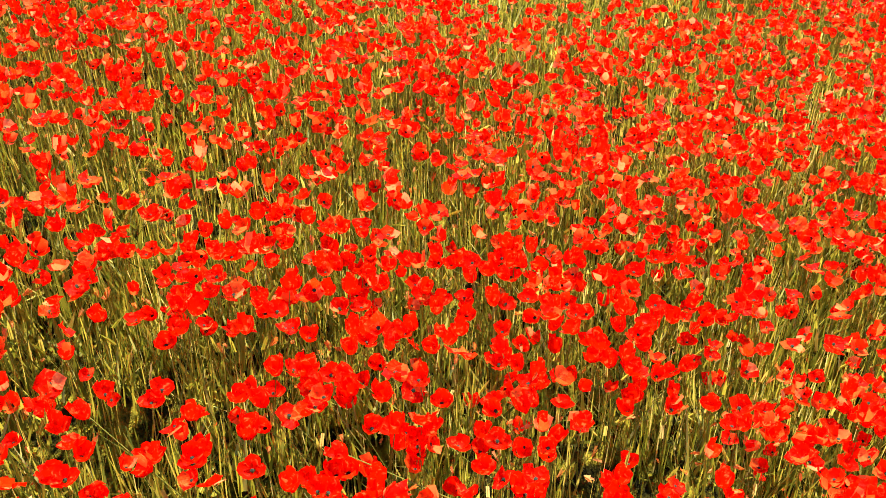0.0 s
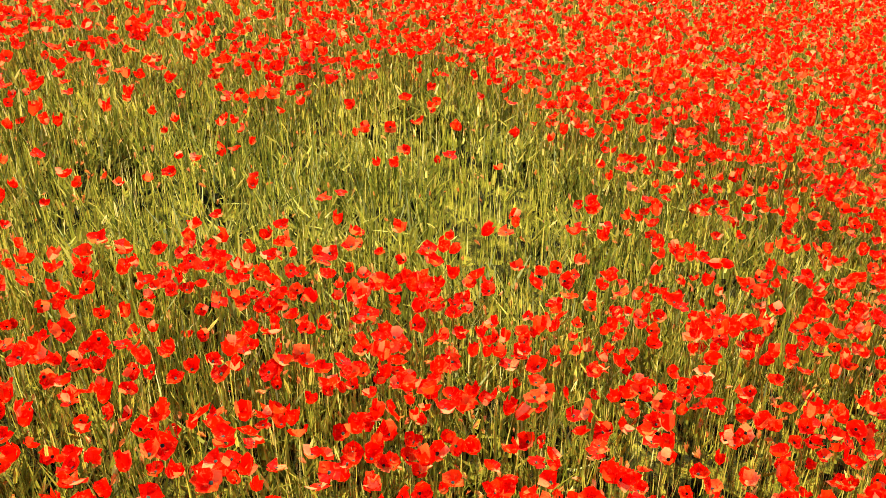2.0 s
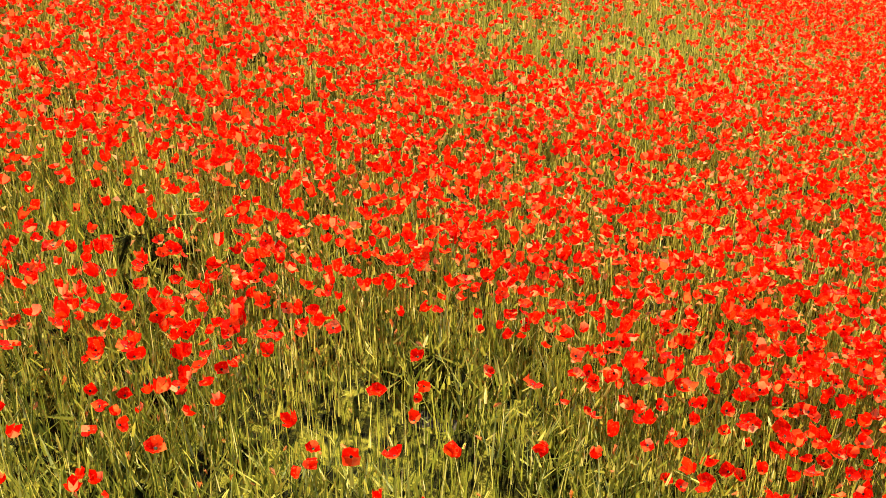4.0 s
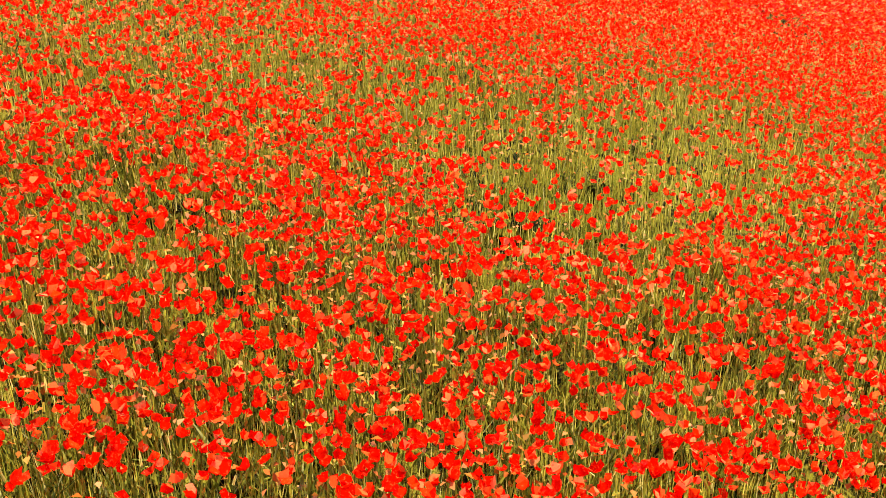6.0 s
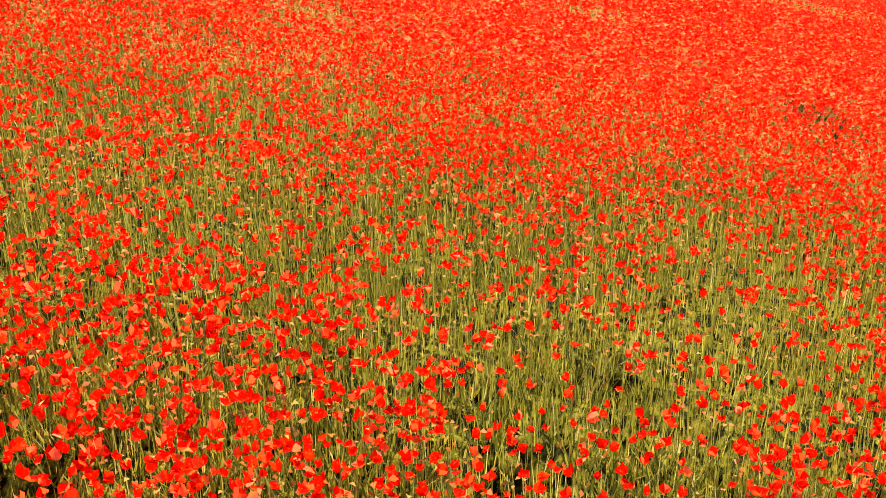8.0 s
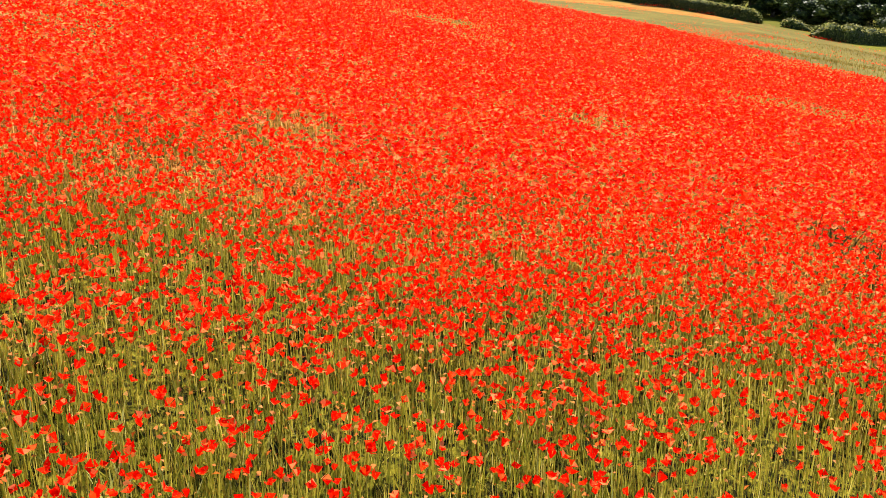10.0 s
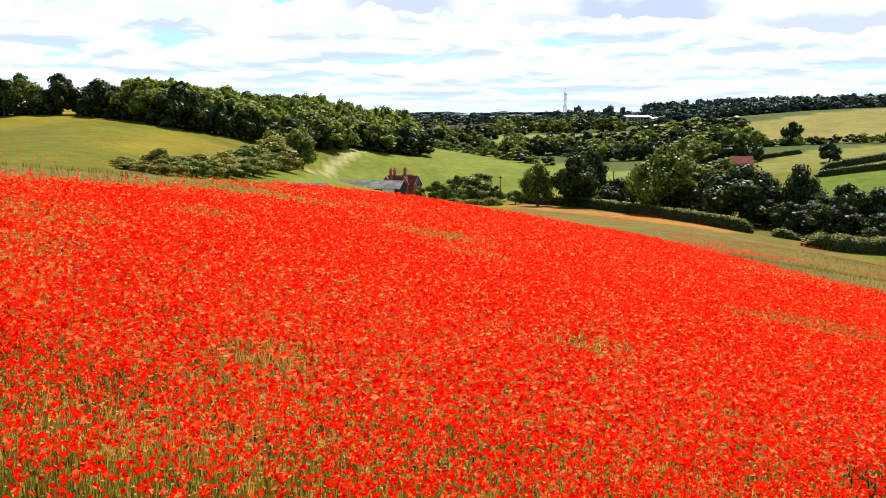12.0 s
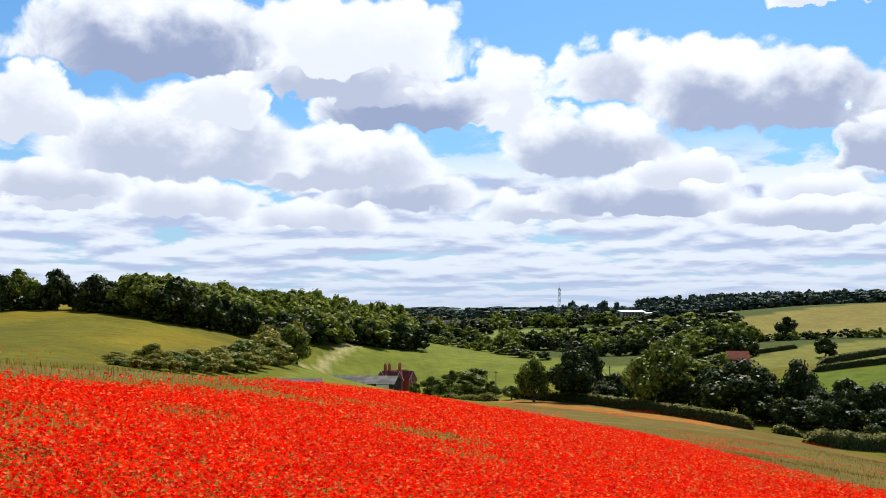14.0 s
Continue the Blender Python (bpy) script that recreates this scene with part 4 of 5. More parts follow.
def build_trees():
    rng = np.random.RandomState(71)
    tall = [tree_kind("tree", "tall broadleaved tree in full dark green leaf beside the hedge", "tree", "trees along the hedge", M_DARKLEAF if k else M_LEAF, 100 + k, 4600, 0.023, 12 + k) for k in range(4)]
    plant(tall, [(62.0, 302.4, 20.0, 19.5), (78.4, 282.4, 15.4, 22.0), (41.4, 337.4, 16.2, 16.0), (47.7, 347.4, 18.6, 13.0), (30.5, 342.4, 14.2, 12.0), (93.3, 282.4, 15.9, 12.5)], 0, rng)
    low = [tree_kind("tree", "low bushy tree with olive green leaves behind the hedge", "tree", "trees along the hedge", M_DARKLEAF, 120 + k, 2600, 0.028, 9, 0.05) for k in range(3)]
    plant(low, [(55.4, 337.4, 8.8, 12), (59.6, 322.4, 9.0, 10), (72.2, 312.4, 8.5, 12), (74.0, 297.4, 12.4, 12.0), (95.5, 274.4, 9.4, 12), (101.0, 270.4, 13.6, 14.0), (107.4, 267.4, 12.6, 12), (87.0, 292.4, 13.0, 11), (82.0, 276.0, 8.0, 14), (113.0, 262.0, 11.0, 13), (66.0, 300.0, 7.5, 12), (90.0, 272.0, 7.0, 12), (105.0, 259.0, 7.5, 11), (50.0, 330.0, 7.0, 9), (98.0, 264.0, 9.0, 12.0), (92.0, 266.0, 8.0, 12.0), (110.0, 258.0, 9.0, 12.0), (86.0, 268.0, 8.0, 11.0), (118.0, 264.0, 10.0, 13.0), (122.0, 268.0, 12.0, 12.0)], 0, rng)
    farm = [tree_kind("garden_tree", "rounded green garden tree beside the cottage", "tree", "trees round the farm", M_LEAF, 140 + k, 1500, 0.036, 7, 0.04) for k in range(2)]
    plant(farm, [(13.7, 397.4, 8.2, 16.0), (5.5, 402.4, 6.2, 8.0), (-1.7, 387.4, 7.2, 9.0), (18.9, 377.4, 6.3, 8.0), (-7.5, 372.4, 6.0, 6.0), (1.3, 378.4, 6.8, 8.0), (24.8, 362.4, 5.2, 7.0), (10.0, 384.0, 6.0, 9.0), (-29.0, 376.0, 3.2, 6.0)], 0, rng)
    scrub = [tree_kind("hawthorn_bush", "spreading olive-green hawthorn bush in the rough hedgerow", "bush", "bushes of the rough hedgerow", M_OLIVELEAF if k < 2 else M_LEAF, 160 + k, 2000, 0.033, 8, 0.02) for k in range(3)]
    plant(scrub, [(-61.4, 212.4, 1.8, 5.0), (-58.0, 227.4, 4.2, 7.5), (-55.8, 232.4, 3.0, 9.0), (-52.2, 237.4, 3.9, 10.0), (-49.9, 252.4, 4.6, 10.0), (-47.9, 272.4, 6.6, 11.0), (-46.5, 302.4, 8.6, 14.0), (-54.0, 244.0, 3.4, 9.0), (-51.0, 268.0, 4.6, 10.0), (-49.0, 284.0, 6.0, 11.0), (-47.0, 258.0, 3.6, 8.0), (-45.0, 332.4, 12.6, 14.0), (-46.8, 362.4, 15.0, 10.0), (-43.4, 297.4, 5.4, 10.0), (-50.0, 290.0, 5.5, 11.0), (-48.5, 318.0, 9.0, 13.0), (-64.0, 222.0, 1.6, 5.0), (-47.5, 345.0, 11.0, 12.0), (-53.0, 262.0, 3.2, 8.0), (-51.0, 214.0, 3.0, 6.0), (-49.0, 221.0, 3.6, 7.0), (-47.6, 229.0, 3.8, 7.0), (-46.2, 238.0, 4.4, 8.0), (-45.0, 247.0, 4.4, 8.0), (-44.0, 256.0, 4.5, 8.0), (-44.0, 267.0, 4.8, 8.0), (-44.6, 279.0, 5.4, 9.0), (-55.6, 207.0, 2.4, 6.0), (-53.2, 211.0, 3.2, 6.0), (-57.6, 202.0, 1.6, 5.0), (-48.5, 306.0, 7.5, 11.0), (-51.5, 330.0, 10.0, 12.0)], 0, rng)
    hill = [tree_kind("tree", "broadleaved tree on the edge of the hill pasture", "tree", "trees on the hill", M_DARKLEAF if k else M_LEAF, 180 + k, 2400, 0.031, 10, 0.02) for k in range(3)]
    plant(hill, [(-148.5, 382.4, 15.2, 14.5), (-134.5, 382.4, 15.2, 14.5), (-118.9, 377.4, 13.6, 15.0), (-104.3, 374.4, 15.2, 19.0), (-90.0, 372.4, 16.8, 20.0), (-152.4, 377.4, 13.2, 12.0), (-145.4, 392.4, 9.8, 12.0), (-129.3, 384.4, 8.0, 10.0), (-158.0, 380.0, 12.0, 14.0), (-125.0, 392.0, 9.5, 12.0), (-140.0, 388.0, 9.0, 12.0)], 0, rng)
    lone = [tree_kind("tree", "single round tree standing in the hedge between pale fields", "tree", "", M_DARKLEAF, 190, 1000, 0.05, 7, 0.05)]
    plant(lone, [(167.0, 512.0, 11.0, 11.5), (144.5, 402.0, 7.6, 9.0)], 0, rng)


build_trees()


def wood(name, label, spots, mat, seed, leaves=230, leaf=0.075, trunks=False):
    """Many crowns in one mass; spots are rows of x, y, height, width."""
    rng = np.random.RandomState(seed)
    spots = np.asarray(spots)
    kinds = [crown_arrays(seed + k, leaves, leaf, 7, 0.02) for k in range(5)]
    parts = []
    pick = rng.randint(0, 5, len(spots))
    z = ground_z(spots[:, 0], spots[:, 1]) - 0.3
    for k in range(5):
        s = spots[pick == k]
        if len(s) == 0:
            continue
        t = turns_of(np.zeros(len(s)), np.zeros(len(s)), rng.uniform(0, 6.28, len(s)), np.ones(len(s)))
        t = np.stack([s[:, 3], s[:, 3], s[:, 2]], -1)[:, :, None] * t
        parts.append(spread(*kinds[k], t, np.stack([s[:, 0], s[:, 1], z[pick == k]], -1)))
    v, f = joined(parts)
    return tagged(sheet(name, v, f, [mat]), label, "trees", kind="stuff")


def belt(x0, y0, x1, y1, n, height, width, deep, rng):
    """Rows of x, y, height, width along a line."""
    t = (np.arange(n) + rng.uniform(0, 1, n)) / n
    return np.stack([x0 + (x1 - x0) * t + rng.normal(0, deep * 0.3, n), y0 + (y1 - y0) * t + rng.uniform(0, deep, n), height * rng.uniform(0.8, 1.1, n), width * rng.uniform(0.7, 1.3, n)], -1)


def build_woods():
    rng = np.random.RandomState(81)
    # the wood on the left-hand hill: a front edge painted in shade, the canopy behind it painted sunlit
    front = [belt(-124, 381, -90, 371, 9, 12, 13, 6, rng), belt(-90, 371, -66, 392, 8, 12, 12, 6, rng), belt(-66, 392, -40, 450, 12, 11.5, 13, 6, rng), belt(-40, 452, -9, 468, 10, 11, 12, 6, rng)]
    back = []
    for k in range(1, 7):
        back.append(belt(-120 - 3 * k, 388 + 16 * k, -66, 395 + 17 * k, 12, 11.5 + 0.7 * k, 18, 14, rng))
        back.append(belt(-66, 395 + 17 * k, -14 - 2 * k, 468 + 18 * k, 15, 12.0 + 1.1 * k, 17, 14, rng))
    front += [belt(-118, 377, -90, 368, 8, 5.5, 9, 3, rng), belt(-160, 379, -134, 379, 7, 4.5, 8, 3, rng), belt(-90, 368, -42, 446, 18, 5.5, 8, 3, rng), belt(-42, 448, -10, 463, 9, 5, 8, 3, rng)]
    wood("woodland_edge", "edge of the wood above the pasture, shade painted into dark leaves", np.concatenate(front), M_DARKLEAF, 300, 560, 0.054)
    wood("woodland", "rounded canopy of the broadleaved wood on the hill, painted sunlit green", np.concatenate(back), M_CANOPY, 310, 620, 0.046)
    mid = [belt(47, 840, 134, 756, 20, 11, 12, 14, rng), belt(30, 545, 97, 534, 16, 9, 9, 8, rng), belt(36, 560, 70, 548, 8, 9, 9, 8, rng),
           belt(114, 607, 148, 515, 12, 12, 15, 14, rng), belt(120, 640, 160, 602, 12, 12.5, 16, 16, rng), belt(106, 453, 127, 430, 8, 9, 9, 6, rng),
           belt(100, 480, 130, 470, 8, 11, 11, 8, rng), belt(-8, 659, 35, 702, 10, 9, 10, 14, rng), belt(-14, 720, 60, 780, 16, 9, 12, 20, rng),
           ]
    mid += [belt(-9, 572, 46, 470, 16, 4.6, 7, 4, rng), belt(0, 590, 40, 520, 10, 7, 8, 8, rng), belt(150, 511, 215, 466, 18, 4.6, 6, 4, rng),
           ]
    mid += [belt(60, 500, 95, 485, 8, 8, 9, 6, rng), belt(80, 425, 100, 440, 6, 6, 8, 5, rng), belt(60, 640, 110, 640, 10, 8, 10, 10, rng), belt(76, 380, 108, 400, 8, 6, 8, 8, rng), belt(118, 625, 150, 575, 12, 11, 14, 14, rng), belt(112, 570, 150, 500, 12, 10, 12, 10, rng)]
    mid += [belt(60, 860, 140, 800, 14, 10, 13, 16, rng), belt(40, 900, 120, 880, 14, 11, 14, 16, rng), belt(85, 520, 118, 500, 8, 8, 9, 8, rng), belt(40, 620, 75, 600, 10, 8, 9, 8, rng), belt(-15, 640, 20, 620, 9, 8, 9, 8, rng), belt(144, 838, 182, 832, 10, 4.9, 8, 4, rng)]
    mid = np.concatenate(mid)
    rng.shuffle(mid)
    mid[:, 3] *= 1.25
    third = len(mid) // 2
    wood("hedgerow_trees", "dark hedgerow trees between the fields of the valley", mid[third:], M_DARKLEAF, 330, 300, 0.058)
    wood("hedgerow_trees", "lighter green hedgerow trees between the fields of the valley", mid[:third], M_CANOPY, 335, 300, 0.058)
    ridge = [belt(180, 828, 330, 760, 40, 10, 15, 20, rng), belt(182, 872, 320, 812, 40, 13, 15, 18, rng), belt(185, 930, 300, 888, 36, 18, 15, 18, rng), belt(300, 888, 400, 850, 30, 14, 15, 18, rng),
             belt(185, 950, 320, 905, 36, 20, 15, 10, rng), belt(60, 960, 190, 900, 24, 12, 15, 24, rng), belt(85, 935, 125, 930, 6, 15, 15, 10, rng), belt(110, 960, 160, 935, 10, 17, 15, 10, rng), belt(-40, 1000, 80, 980, 24, 11, 15, 30, rng)]
    for row in ridge[:5]:
        row[:, 3] *= 1.3
        row[:, 2] = row[:, 2].mean() * (0.94 + 0.12 * (row[:, 2] - row[:, 2].min()) / np.ptp(row[:, 2]))
    wood("ridge_wood", "dark wood along the far ridge, haze painted into its leaves", np.concatenate(ridge), M_HAZEDLEAF, 340, 210, 0.062)
    far = []
    for y, n, h in ((1250, 80, 6), (1500, 90, 5.5), (1800, 90, 6), (2200, 100, 6), (2800, 110, 7)):
        far.append(belt(-0.30 * y, y, 0.5 * y, y, n, h, 34 + y * 0.016, 120, rng))
    wood("distant_woods", "woods on the distant hills, haze painted into blue-green leaves", np.concatenate(far), M_HAZEDLEAF, 350, 40, 0.12)


build_woods()


def hedge(points, height, width, label, seed, mat=None, density=17.0, ragged=0.12):
    """A clipped hedge along a line: a solid core and a skin of leaves."""
    rng = np.random.RandomState(seed)
    root = tagged(new("hedge"), label, "hedge", "field hedges")
    core_v, core_f, leaves = [], [], []
    pts = np.array(points, float)
    seg = np.hypot(*np.diff(pts, axis=0).T)
    along = np.concatenate([[0], np.cumsum(seg)])
    n = max(8, int(along[-1] / 1.6))
    s = np.linspace(0, along[-1], n)
    x, y = np.interp(s, along, pts[:, 0]), np.interp(s, along, pts[:, 1])
    dx, dy = np.gradient(x), np.gradient(y)
    ln = np.hypot(dx, dy)
    nx, ny = -dy / ln, dx / ln
    z = ground_z(x, y)
    h = height * (1 + ragged * (rng.rand(n) - 0.5)) * (1 - 0.9 * ragged * (1 - np.abs(np.sin(s * 0.42 + seed)) ** 0.7))
    ends = np.sqrt(np.clip(np.minimum(s, along[-1] - s) / height, 0.12, 1))
    h, w = h * ends, width * 0.42 * ends
    profile = ((-1, -0.1), (-0.95, 0.72), (-0.55, 1.0), (0.55, 1.0), (0.95, 0.72), (1, -0.1))
    k = len(profile)
    bulge = 1 + 1.2 * ragged * (rng.rand(k, n) - 0.5)
    rows = [np.stack([x + a * w * nx * bulge[r], y + a * w * ny * bulge[r], z + b * h * 0.92], -1) for r, (a, b) in enumerate(profile)]
    v = np.stack(rows, 1).reshape(-1, 3)
    f = [(k * i + r, k * i + r + 1, k * i + r + k + 1, k * i + r + k) for i in range(n - 1) for r in range(k - 1)]
    f += [(0, 1, 2, 3), (0, 3, 4, 5), (k * n - 1, k * n - 2, k * n - 3, k * n - 4), (k * n - 1, k * n - 4, k * n - 5, k * n - 6)]
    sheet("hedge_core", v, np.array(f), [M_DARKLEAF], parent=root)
    m = int(along[-1] * (2 * height + width) * density)
    t = rng.uniform(0, along[-1], m)
    around = rng.uniform(0, 2 * height + width, m)
    bx, by = np.interp(t, along, pts[:, 0]), np.interp(t, along, pts[:, 1])
    tnx, tny = np.interp(t, s, nx), np.interp(t, s, ny)
    th = np.interp(t, s, h)
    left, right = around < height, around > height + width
    off = np.where(left, -0.5, np.where(right, 0.5, (around - height) / width - 0.5)) * width
    up = np.where(left, around / height, np.where(right, (2 * height + width - around) / height, 1.0))
    off = np.where(left | right, off * (1 - 0.25 * smooth_step(0.6, 1.0, up)), off * 0.9) * np.interp(t, s, ends)
    up = np.where(left | right, up, 1.0 - 0.14 * np.abs(off / (0.5 * width)) ** 3) * th
    p = np.stack([bx + off * tnx, by + off * tny, ground_z(bx, by) + up], -1) + rng.normal(0, 0.10 + 0.5 * ragged, (m, 3)) * np.array([1, 1, 0.7])
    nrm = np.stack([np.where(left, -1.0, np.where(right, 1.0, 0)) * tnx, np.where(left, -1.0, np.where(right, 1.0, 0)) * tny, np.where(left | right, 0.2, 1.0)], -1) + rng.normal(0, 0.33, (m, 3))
    nrm /= np.linalg.norm(nrm, axis=1, keepdims=True)
    side = np.cross(nrm, rng.normal(size=(m, 3)))
    side /= np.linalg.norm(side, axis=1, keepdims=True)
    upv = np.cross(nrm, side)
    size = rng.uniform(0.11, 0.23, m)[:, None]
    q = np.stack([p + size * (a * side + b * upv) for a, b in ((-1, -0.6), (0.3, -1), (1, 0.5), (-0.3, 1))], 1).reshape(-1, 3)
    # unless mat is given: side leaves painted in shade, top leaves painted sunlit
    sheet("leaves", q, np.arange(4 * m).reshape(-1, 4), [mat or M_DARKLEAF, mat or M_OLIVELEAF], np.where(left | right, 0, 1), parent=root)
    return root


hedge([(24, 384), (34, 352), (46, 328), (58, 290), (66, 266), (72, 252)], 3.0, 2.6, "long clipped field hedge, flat top painted sunlit over shaded sides", 401)
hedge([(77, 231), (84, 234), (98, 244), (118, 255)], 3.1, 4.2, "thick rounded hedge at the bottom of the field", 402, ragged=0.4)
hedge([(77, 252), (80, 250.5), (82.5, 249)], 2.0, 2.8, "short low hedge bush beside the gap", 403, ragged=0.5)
hedge([(-2, 374), (4, 372), (12, 366), (20, 360)], 2.2, 3.0, "low bushy bright green hedge below the cottage garden", 407, M_OLIVELEAF, ragged=0.4)
hedge([(-4, 384), (4, 385), (12, 386), (20, 382)], 3.2, 4.0, "shrubby garden hedge beside the cottage", 408, M_LEAF, ragged=0.5)
hedge([(109, 431), (128, 440), (150, 449)], 2.0, 2.0, "thin dark hedge below the yard", 404, density=8)
hedge([(133, 378), (146, 385), (170, 397), (190, 405)], 2.6, 2.4, "dark hedge between pale and green fields", 405, density=8)
hedge([(126, 364), (140, 365), (165, 366)], 2.2, 2.0, "long trimmed hedge above the green field", 406, density=8)


# ---- the farm and the houses of the valley ----
def window(parent, x, z, y, w=1.0, h=1.2):
    root = block("window", parent, M_WHITE, x - w / 2 - 0.08, x + w / 2 + 0.08, y - 0.06, y + 0.02, z - 0.08, z + h + 0.08, label="white-painted window")
    for a in (x - w / 2 + 0.02, x + 0.03):
        block("pane", root, M_GLASS, a, a + w / 2 - 0.05, y - 0.075, y - 0.055, z, z + h)
    block("sill", root, M_WHITE, x - w / 2 - 0.15, x + w / 2 + 0.15, y - 0.16, y, z - 0.16, z - 0.08)
    return root


def gable_roof(parent, mat, x0, x1, y0, y1, eave, ridge, over=0.35, thick=0.16, along="x", label=""):
    """Two pitched sheets of roof that meet at a ridge."""
    bm = bmesh.new()
    if along == "x":
        mid, run = (y0 + y1) / 2, (y1 - y0) / 2
        low = eave - over * (ridge - eave) / run
        prism(bm, [(y0 - over, low), (mid, ridge), (y1 + over, low), (y1 + over, low + thick), (mid, ridge + thick), (y0 - over, low + thick)], x0 - over, x1 + over)
        bmesh.ops.transform(bm, matrix=Matrix(((0, 1, 0, 0), (1, 0, 0, 0), (0, 0, 1, 0), (0, 0, 0, 1))), verts=bm.verts)
        bmesh.ops.recalc_face_normals(bm, faces=bm.faces)
    else:
        mid, run = (x0 + x1) / 2, (x1 - x0) / 2
        low = eave - over * (ridge - eave) / run
        prism(bm, [(x0 - over, low), (mid, ridge), (x1 + over, low), (x1 + over, low + thick), (mid, ridge + thick), (x0 - over, low + thick)], y0 - over, y1 + over)
    return part("roof", bm, mat, parent, label)


def gable_wall(name, parent, mat, x0, x1, y0, y1, eave, ridge, along="x", label=""):
    """A house body whose ends rise to the ridge."""
    bm = bmesh.new()
    if along == "x":
        prism(bm, [(y0, -1.0), (y1, -1.0), (y1, eave), ((y0 + y1) / 2, ridge), (y0, eave)], x0, x1)
        bmesh.ops.transform(bm, matrix=Matrix(((0, 1, 0, 0), (1, 0, 0, 0), (0, 0, 1, 0), (0, 0, 0, 1))), verts=bm.verts)
        bmesh.ops.recalc_face_normals(bm, faces=bm.faces)
    else:
        prism(bm, [(x0, -1.0), (x1, -1.0), (x1, eave), ((x0 + x1) / 2, ridge), (x0, eave)], y0, y1)
    return part(name, bm, mat, parent, label)


def chimney(parent, x, y, z0, z1, pots=2):
    bm = box(bmesh.new(), x - 0.45, x + 0.45, y - 0.4, y + 0.4, z0, z1)
    box(bm, x - 0.55, x + 0.55, y - 0.5, y + 0.5, z1 - 0.35, z1 - 0.1)
    c = part("chimney", bm, M_BRICK, parent, "tall red brick chimney stack")
    for k in range(pots):
        a = x - 0.22 + 0.44 * k
        part("chimney_pot", rod(bmesh.new(), (a, y, z1), (a, y, z1 + 0.6), 0.17, 0.13, 8), M_TILE, c)


def bargeboard(parent, x0, x1, y, eave, ridge):
    mid = (x0 + x1) / 2
    bm = bmesh.new()
    prism(bm, [(x0 - 0.3, eave - 0.35), (mid, ridge - 0.02), (x1 + 0.3, eave - 0.35), (x1 + 0.3, eave - 0.1), (mid, ridge + 0.26), (x0 - 0.3, eave - 0.1)], y - 0.08, y)
    part("bargeboard", bm, M_WHITE, parent, "white-painted gable board")


def build_cottage():
    c = tagged(new("cottage"), "red brick farm cottage with steep clay roofs and tall chimneys", "house")
    gable_wall("wall", c, M_BRICK, -7.0, 7.0, -3.4, 3.4, 4.6, 8.2)
    gable_roof(c, M_TILE, -7.0, 7.0, -3.4, 3.4, 4.6, 8.2, label="steep brown-red clay tile roof")
    for x in (-3.6, 4.2):
        gable_wall("gable", c, M_BRICK, x - 2.2, x + 2.2, -6.4, 0.0, 4.6, 7.9, "y", "brick gable with white boards")
        gable_roof(c, M_TILE, x - 2.2, x + 2.2, -6.4, 0.0, 4.6, 7.9, along="y")
        bargeboard(c, x - 2.2, x + 2.2, -6.76, 4.6, 7.95)
        window(c, x, 1.0, -6.4, 1.6, 1.4)
        window(c, x, 3.7, -6.4, 1.3, 1.4)
    window(c, 0.4, 3.0, -3.4)
    # the end gable, boarded in white, with one window
    bm = bmesh.new()
    prism(bm, [(-3.75, 4.1), (0, 8.18), (3.75, 4.1), (3.75, 4.4), (0, 8.5), (-3.75, 4.4)], -7.46, -7.36)
    bmesh.ops.transform(bm, matrix=Matrix(((0, 1, 0, 0), (1, 0, 0, 0), (0, 0, 1, 0), (0, 0, 0, 1))), verts=bm.verts)
    bmesh.ops.recalc_face_normals(bm, faces=bm.faces)
    part("bargeboard", bm, M_WHITE, c, "white-painted gable board")
    w = block("window", c, M_WHITE, -7.08, -6.98, -0.8, 0.8, 3.6, 5.0, label="white-painted window")
    block("pane", w, M_GLASS, -7.10, -7.07, -0.65, -0.05, 3.75, 4.85)
    block("pane", w, M_GLASS, -7.10, -7.07, 0.05, 0.65, 3.75, 4.85)
    d = block("door", c, M_DARKWOOD, -0.2, 0.7, -3.52, -3.42, 0, 2.05, label="dark boarded door")
    block("door_frame", d, M_WHITE, -0.3, 0.8, -3.5, -3.4, 2.05, 2.2)
    for x, y in ((-4.6, 0.3), (-2.4, 0.3), (3.4, 0.3)):
        chimney(c, x, y, 6.8, 10.6)
    c.matrix_basis = pose(-15.3, 386.0, float(ground_z(-15.3, 386.0)), 0, 0, 46) @ Matrix.Scale(0.88, 4)


build_cottage()


def build_shed(x, y, length, depth, eave, ridge, turn, label, doors=True):
    s = tagged(new("farm_shed"), label, "shed", "sheds of the farm")
    gable_wall("wall", s, M_DARKWOOD, -length / 2, length / 2, -depth / 2, depth / 2, eave, ridge, label="dark weathered board wall")
    gable_roof(s, M_SHEET, -length / 2, length / 2, -depth / 2, depth / 2, eave, ridge, 0.4, 0.1, label="pale grey corrugated sheet roof")
    if doors:
        w = length / 2
        block("door", s, M_WHITE, w - 5.6, w - 1.4, -depth / 2 - 0.1, -depth / 2 - 0.02, 0, 2.4, label="pale sliding door")
        block("plinth", s, M_SHEET, -w - 0.1, w + 0.1, -depth / 2 - 0.12, -depth / 2, -0.9, 0.4)
    s.matrix_basis = pose(x, y, float(ground_z(x, y)) - 0.6, 0, 0, turn)


build_shed(-26.5, 364, 27, 14, 2.1, 4.3, -9, "long low farm shed with a pale grey sheet roof")
build_shed(-30.5, 246, 9.5, 7, 1.0, 2.2, 8, "small low shed with a grey sheet roof behind the brow", False)


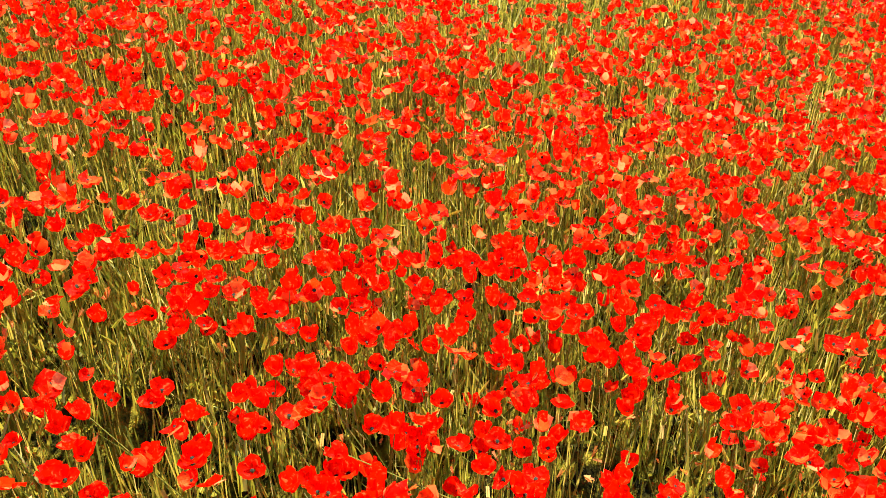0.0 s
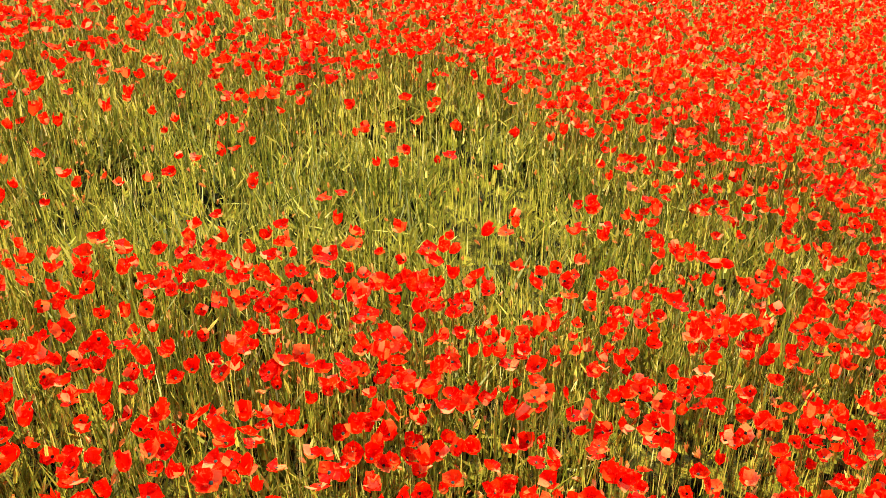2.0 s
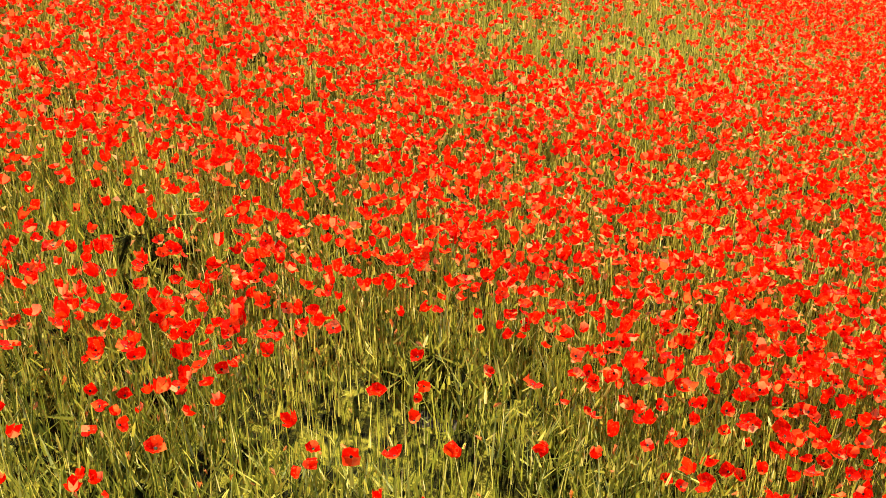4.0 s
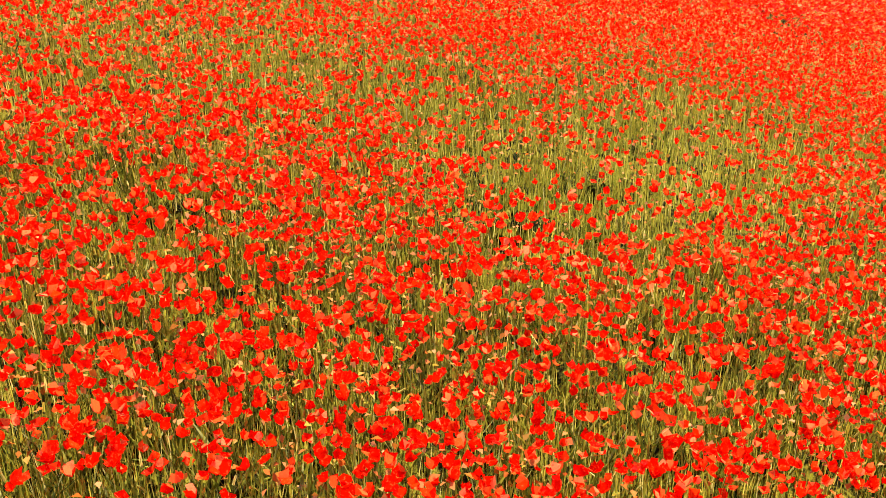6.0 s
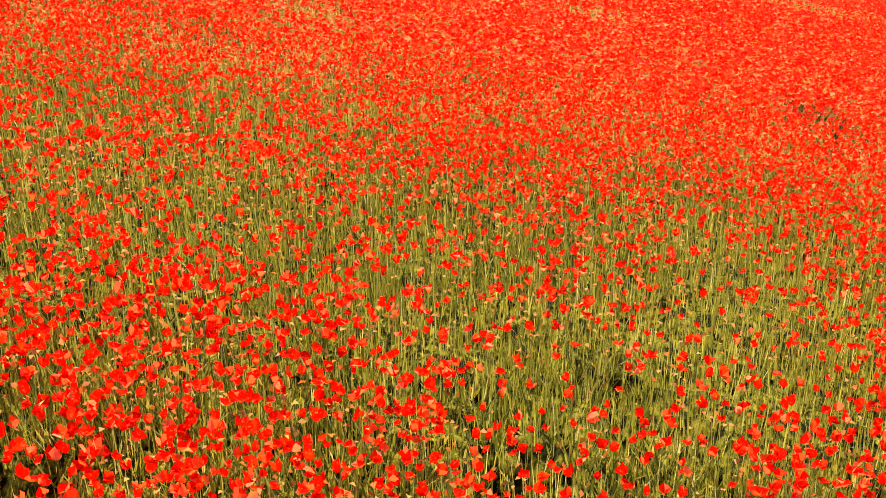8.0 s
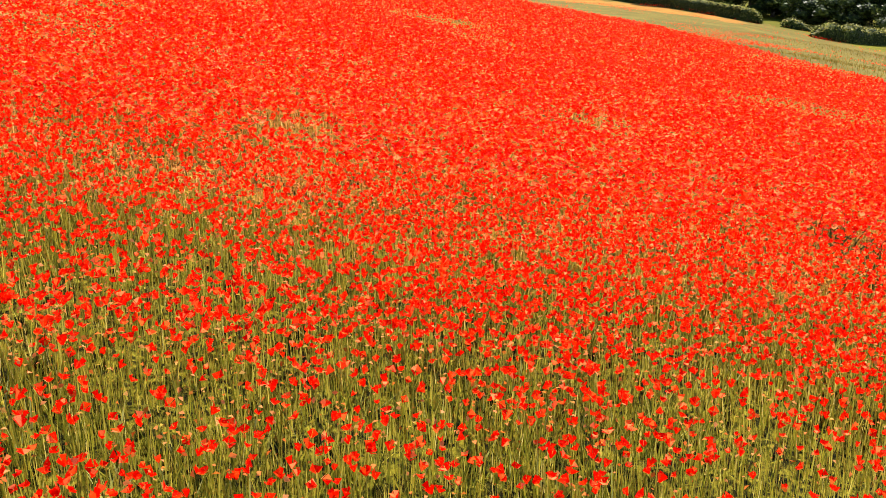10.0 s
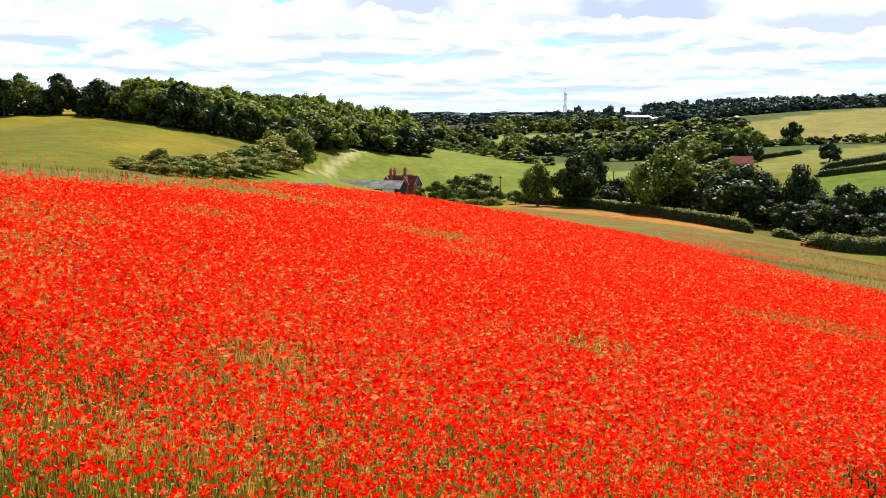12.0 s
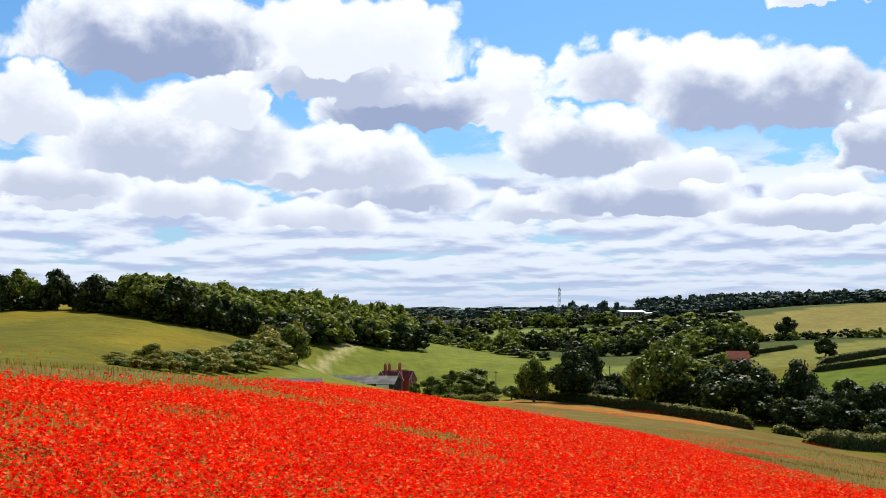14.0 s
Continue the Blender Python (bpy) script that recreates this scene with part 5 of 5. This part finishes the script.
def build_red_barn():
    b = tagged(new("barn"), "small barn with a large red tiled roof among trees", "barn")
    gable_wall("wall", b, M_BRICK, -3.9, 3.9, -2.6, 2.6, 1.9, 4.6)
    gable_roof(b, material("bright_clay_tile", [(0, (0.34, 0.10, 0.06)), (1, (0.44, 0.15, 0.09))], 1.0, rough=0.85), -3.9, 3.9, -2.6, 2.6, 1.9, 4.6, label="orange-red tiled roof")
    block("gable_end", b, M_WHITE, 3.86, 3.98, -2.4, 2.4, 0, 1.7)
    b.matrix_basis = pose(113.2, 407.4, float(ground_z(113.2, 407.4)) + 0.6, 0, 0, -4)


build_red_barn()


def build_hall():
    h = tagged(new("white_building"), "long low white modern building with flat roofs among trees", "building")
    block("wall", h, M_PLASTER, -12, 6, -4, 4, -2, 5.4)
    block("wing", h, M_PLASTER, 6, 17, -3, 5, -2, 3.8, label="lower white wing")
    # shallow white roofs that slope towards the valley
    for x0, x1, z, label in ((-13.5, 7.0, 5.4, "overhanging shallow white roof"), (7.1, 18.0, 3.8, "lower shallow white roof")):
        bm = prism(bmesh.new(), [(-5.5, z), (6.0, z + 1.3), (6.0, z + 1.8), (-5.5, z + 0.5)], x0, x1)
        bmesh.ops.transform(bm, matrix=Matrix(((0, 1, 0, 0), (1, 0, 0, 0), (0, 0, 1, 0), (0, 0, 0, 1))), verts=bm.verts)
        bmesh.ops.recalc_face_normals(bm, faces=bm.faces)
        part("roof", bm, M_WHITE, h, label)
    for k in range(7):
        w = block("window", h, M_GLASS, -11.4 + 2.4 * k, -9.3 + 2.4 * k, -4.06, -3.99, 1.0, 5.1, label="dark window bay")
        block("mullion", w, M_STEEL, -10.5 + 2.4 * k, -10.4 + 2.4 * k, -4.1, -4.06, 1.6, 4.6)
    h.matrix_basis = pose(158.7, 852.4, float(ground_z(158.7, 852.4)) + 0.6, 0, 0, 4)


build_hall()


def build_mast():
    m = tagged(new("lattice_mast"), "tall grey steel lattice mast on the far hill", "mast")
    top, foot, head = 30.0, 1.6, 0.45
    corners = [(-1, -1), (1, -1), (1, 1), (-1, 1)]
    for a, b in corners:
        part("leg", rod(bmesh.new(), (a * foot, b * foot, -0.5), (a * head, b * head, top), 0.13, 0.10, 5), M_STEEL, m)
    bm = bmesh.new()
    for k in range(10):
        z0, z1 = top * k / 10, top * (k + 1) / 10
        r0, r1 = foot + (head - foot) * k / 10, foot + (head - foot) * (k + 1) / 10
        for (a, b), (c, d) in zip(corners, corners[1:] + corners[:1]):
            rod(bm, (a * r0, b * r0, z0), (c * r1, d * r1, z1), 0.06, 0.06, 4)
            rod(bm, (a * r1, b * r1, z1), (c * r1, d * r1, z1), 0.06, 0.06, 4)
    part("bracing", bm, M_STEEL, m)
    for z in (24.0, 27.0):
        part("antenna", rod(bmesh.new(), (0.9, -0.6, z), (0.9, -0.6, z + 2.0), 0.25, 0.25, 8), M_WHITE, m)
    part("spike", rod(bmesh.new(), (0, 0, top), (0, 0, top + 4), 0.12, 0.05, 5), M_STEEL, m)
    m.matrix_basis = pose(104.2, 912.4, float(ground_z(104.2, 912.4)), 0, 0, 20)


build_mast()


def build_village():
    first = None
    for k, (x, y, turn) in enumerate(((-3, 690, 40), (5, 704, -35), (14, 712, 30), (24, 724, -28))):
        m = pose(x, y, float(ground_z(x, y)) - 0.3, 0, 0, turn)
        if first is None:
            first = tagged(new("house"), "pale village house with a grey roof among trees", "house", "houses of the village")
            gable_wall("wall", first, M_PLASTER, -4.5, 4.5, -3, 3, 5, 7.6)
            gable_roof(first, M_SHEET, -4.5, 4.5, -3, 3, 5, 7.6)
            for z in (1.0, 3.4):
                for a in (-2.8, 0, 2.8):
                    window(first, a, z, -3)
            chimney(first, -3, 0, 6.5, 9)
            first.matrix_basis = m
        else:
            copy_thing(first, m)


build_village()


def build_poles():
    first = None
    for x, y, h in ((20.2, 372.4, 9.6), (56.8, 357.4, 10.4)):
        m = pose(x, y, float(ground_z(x, y)), 0, 0, 15)
        if first is None:
            first = tagged(new("utility_pole"), "brown wooden utility pole with a short cross arm", "pole", "poles in the valley")
            part("pole", rod(bmesh.new(), (0, 0, -0.5), (0, 0, h), 0.17, 0.12, 8), M_BARK, first)
            part("cross_arm", box(bmesh.new(), -0.8, 0.8, -0.07, 0.07, h - 0.8, h - 0.64), M_BARK, first)
            for a in (-0.65, 0, 0.65):
                part("insulator", rod(bmesh.new(), (a, 0, h - 0.64), (a, 0, h - 0.42), 0.06, 0.04, 6), M_WHITE, first)
            first.matrix_basis = m
        else:
            copy_thing(first, m)


build_poles()
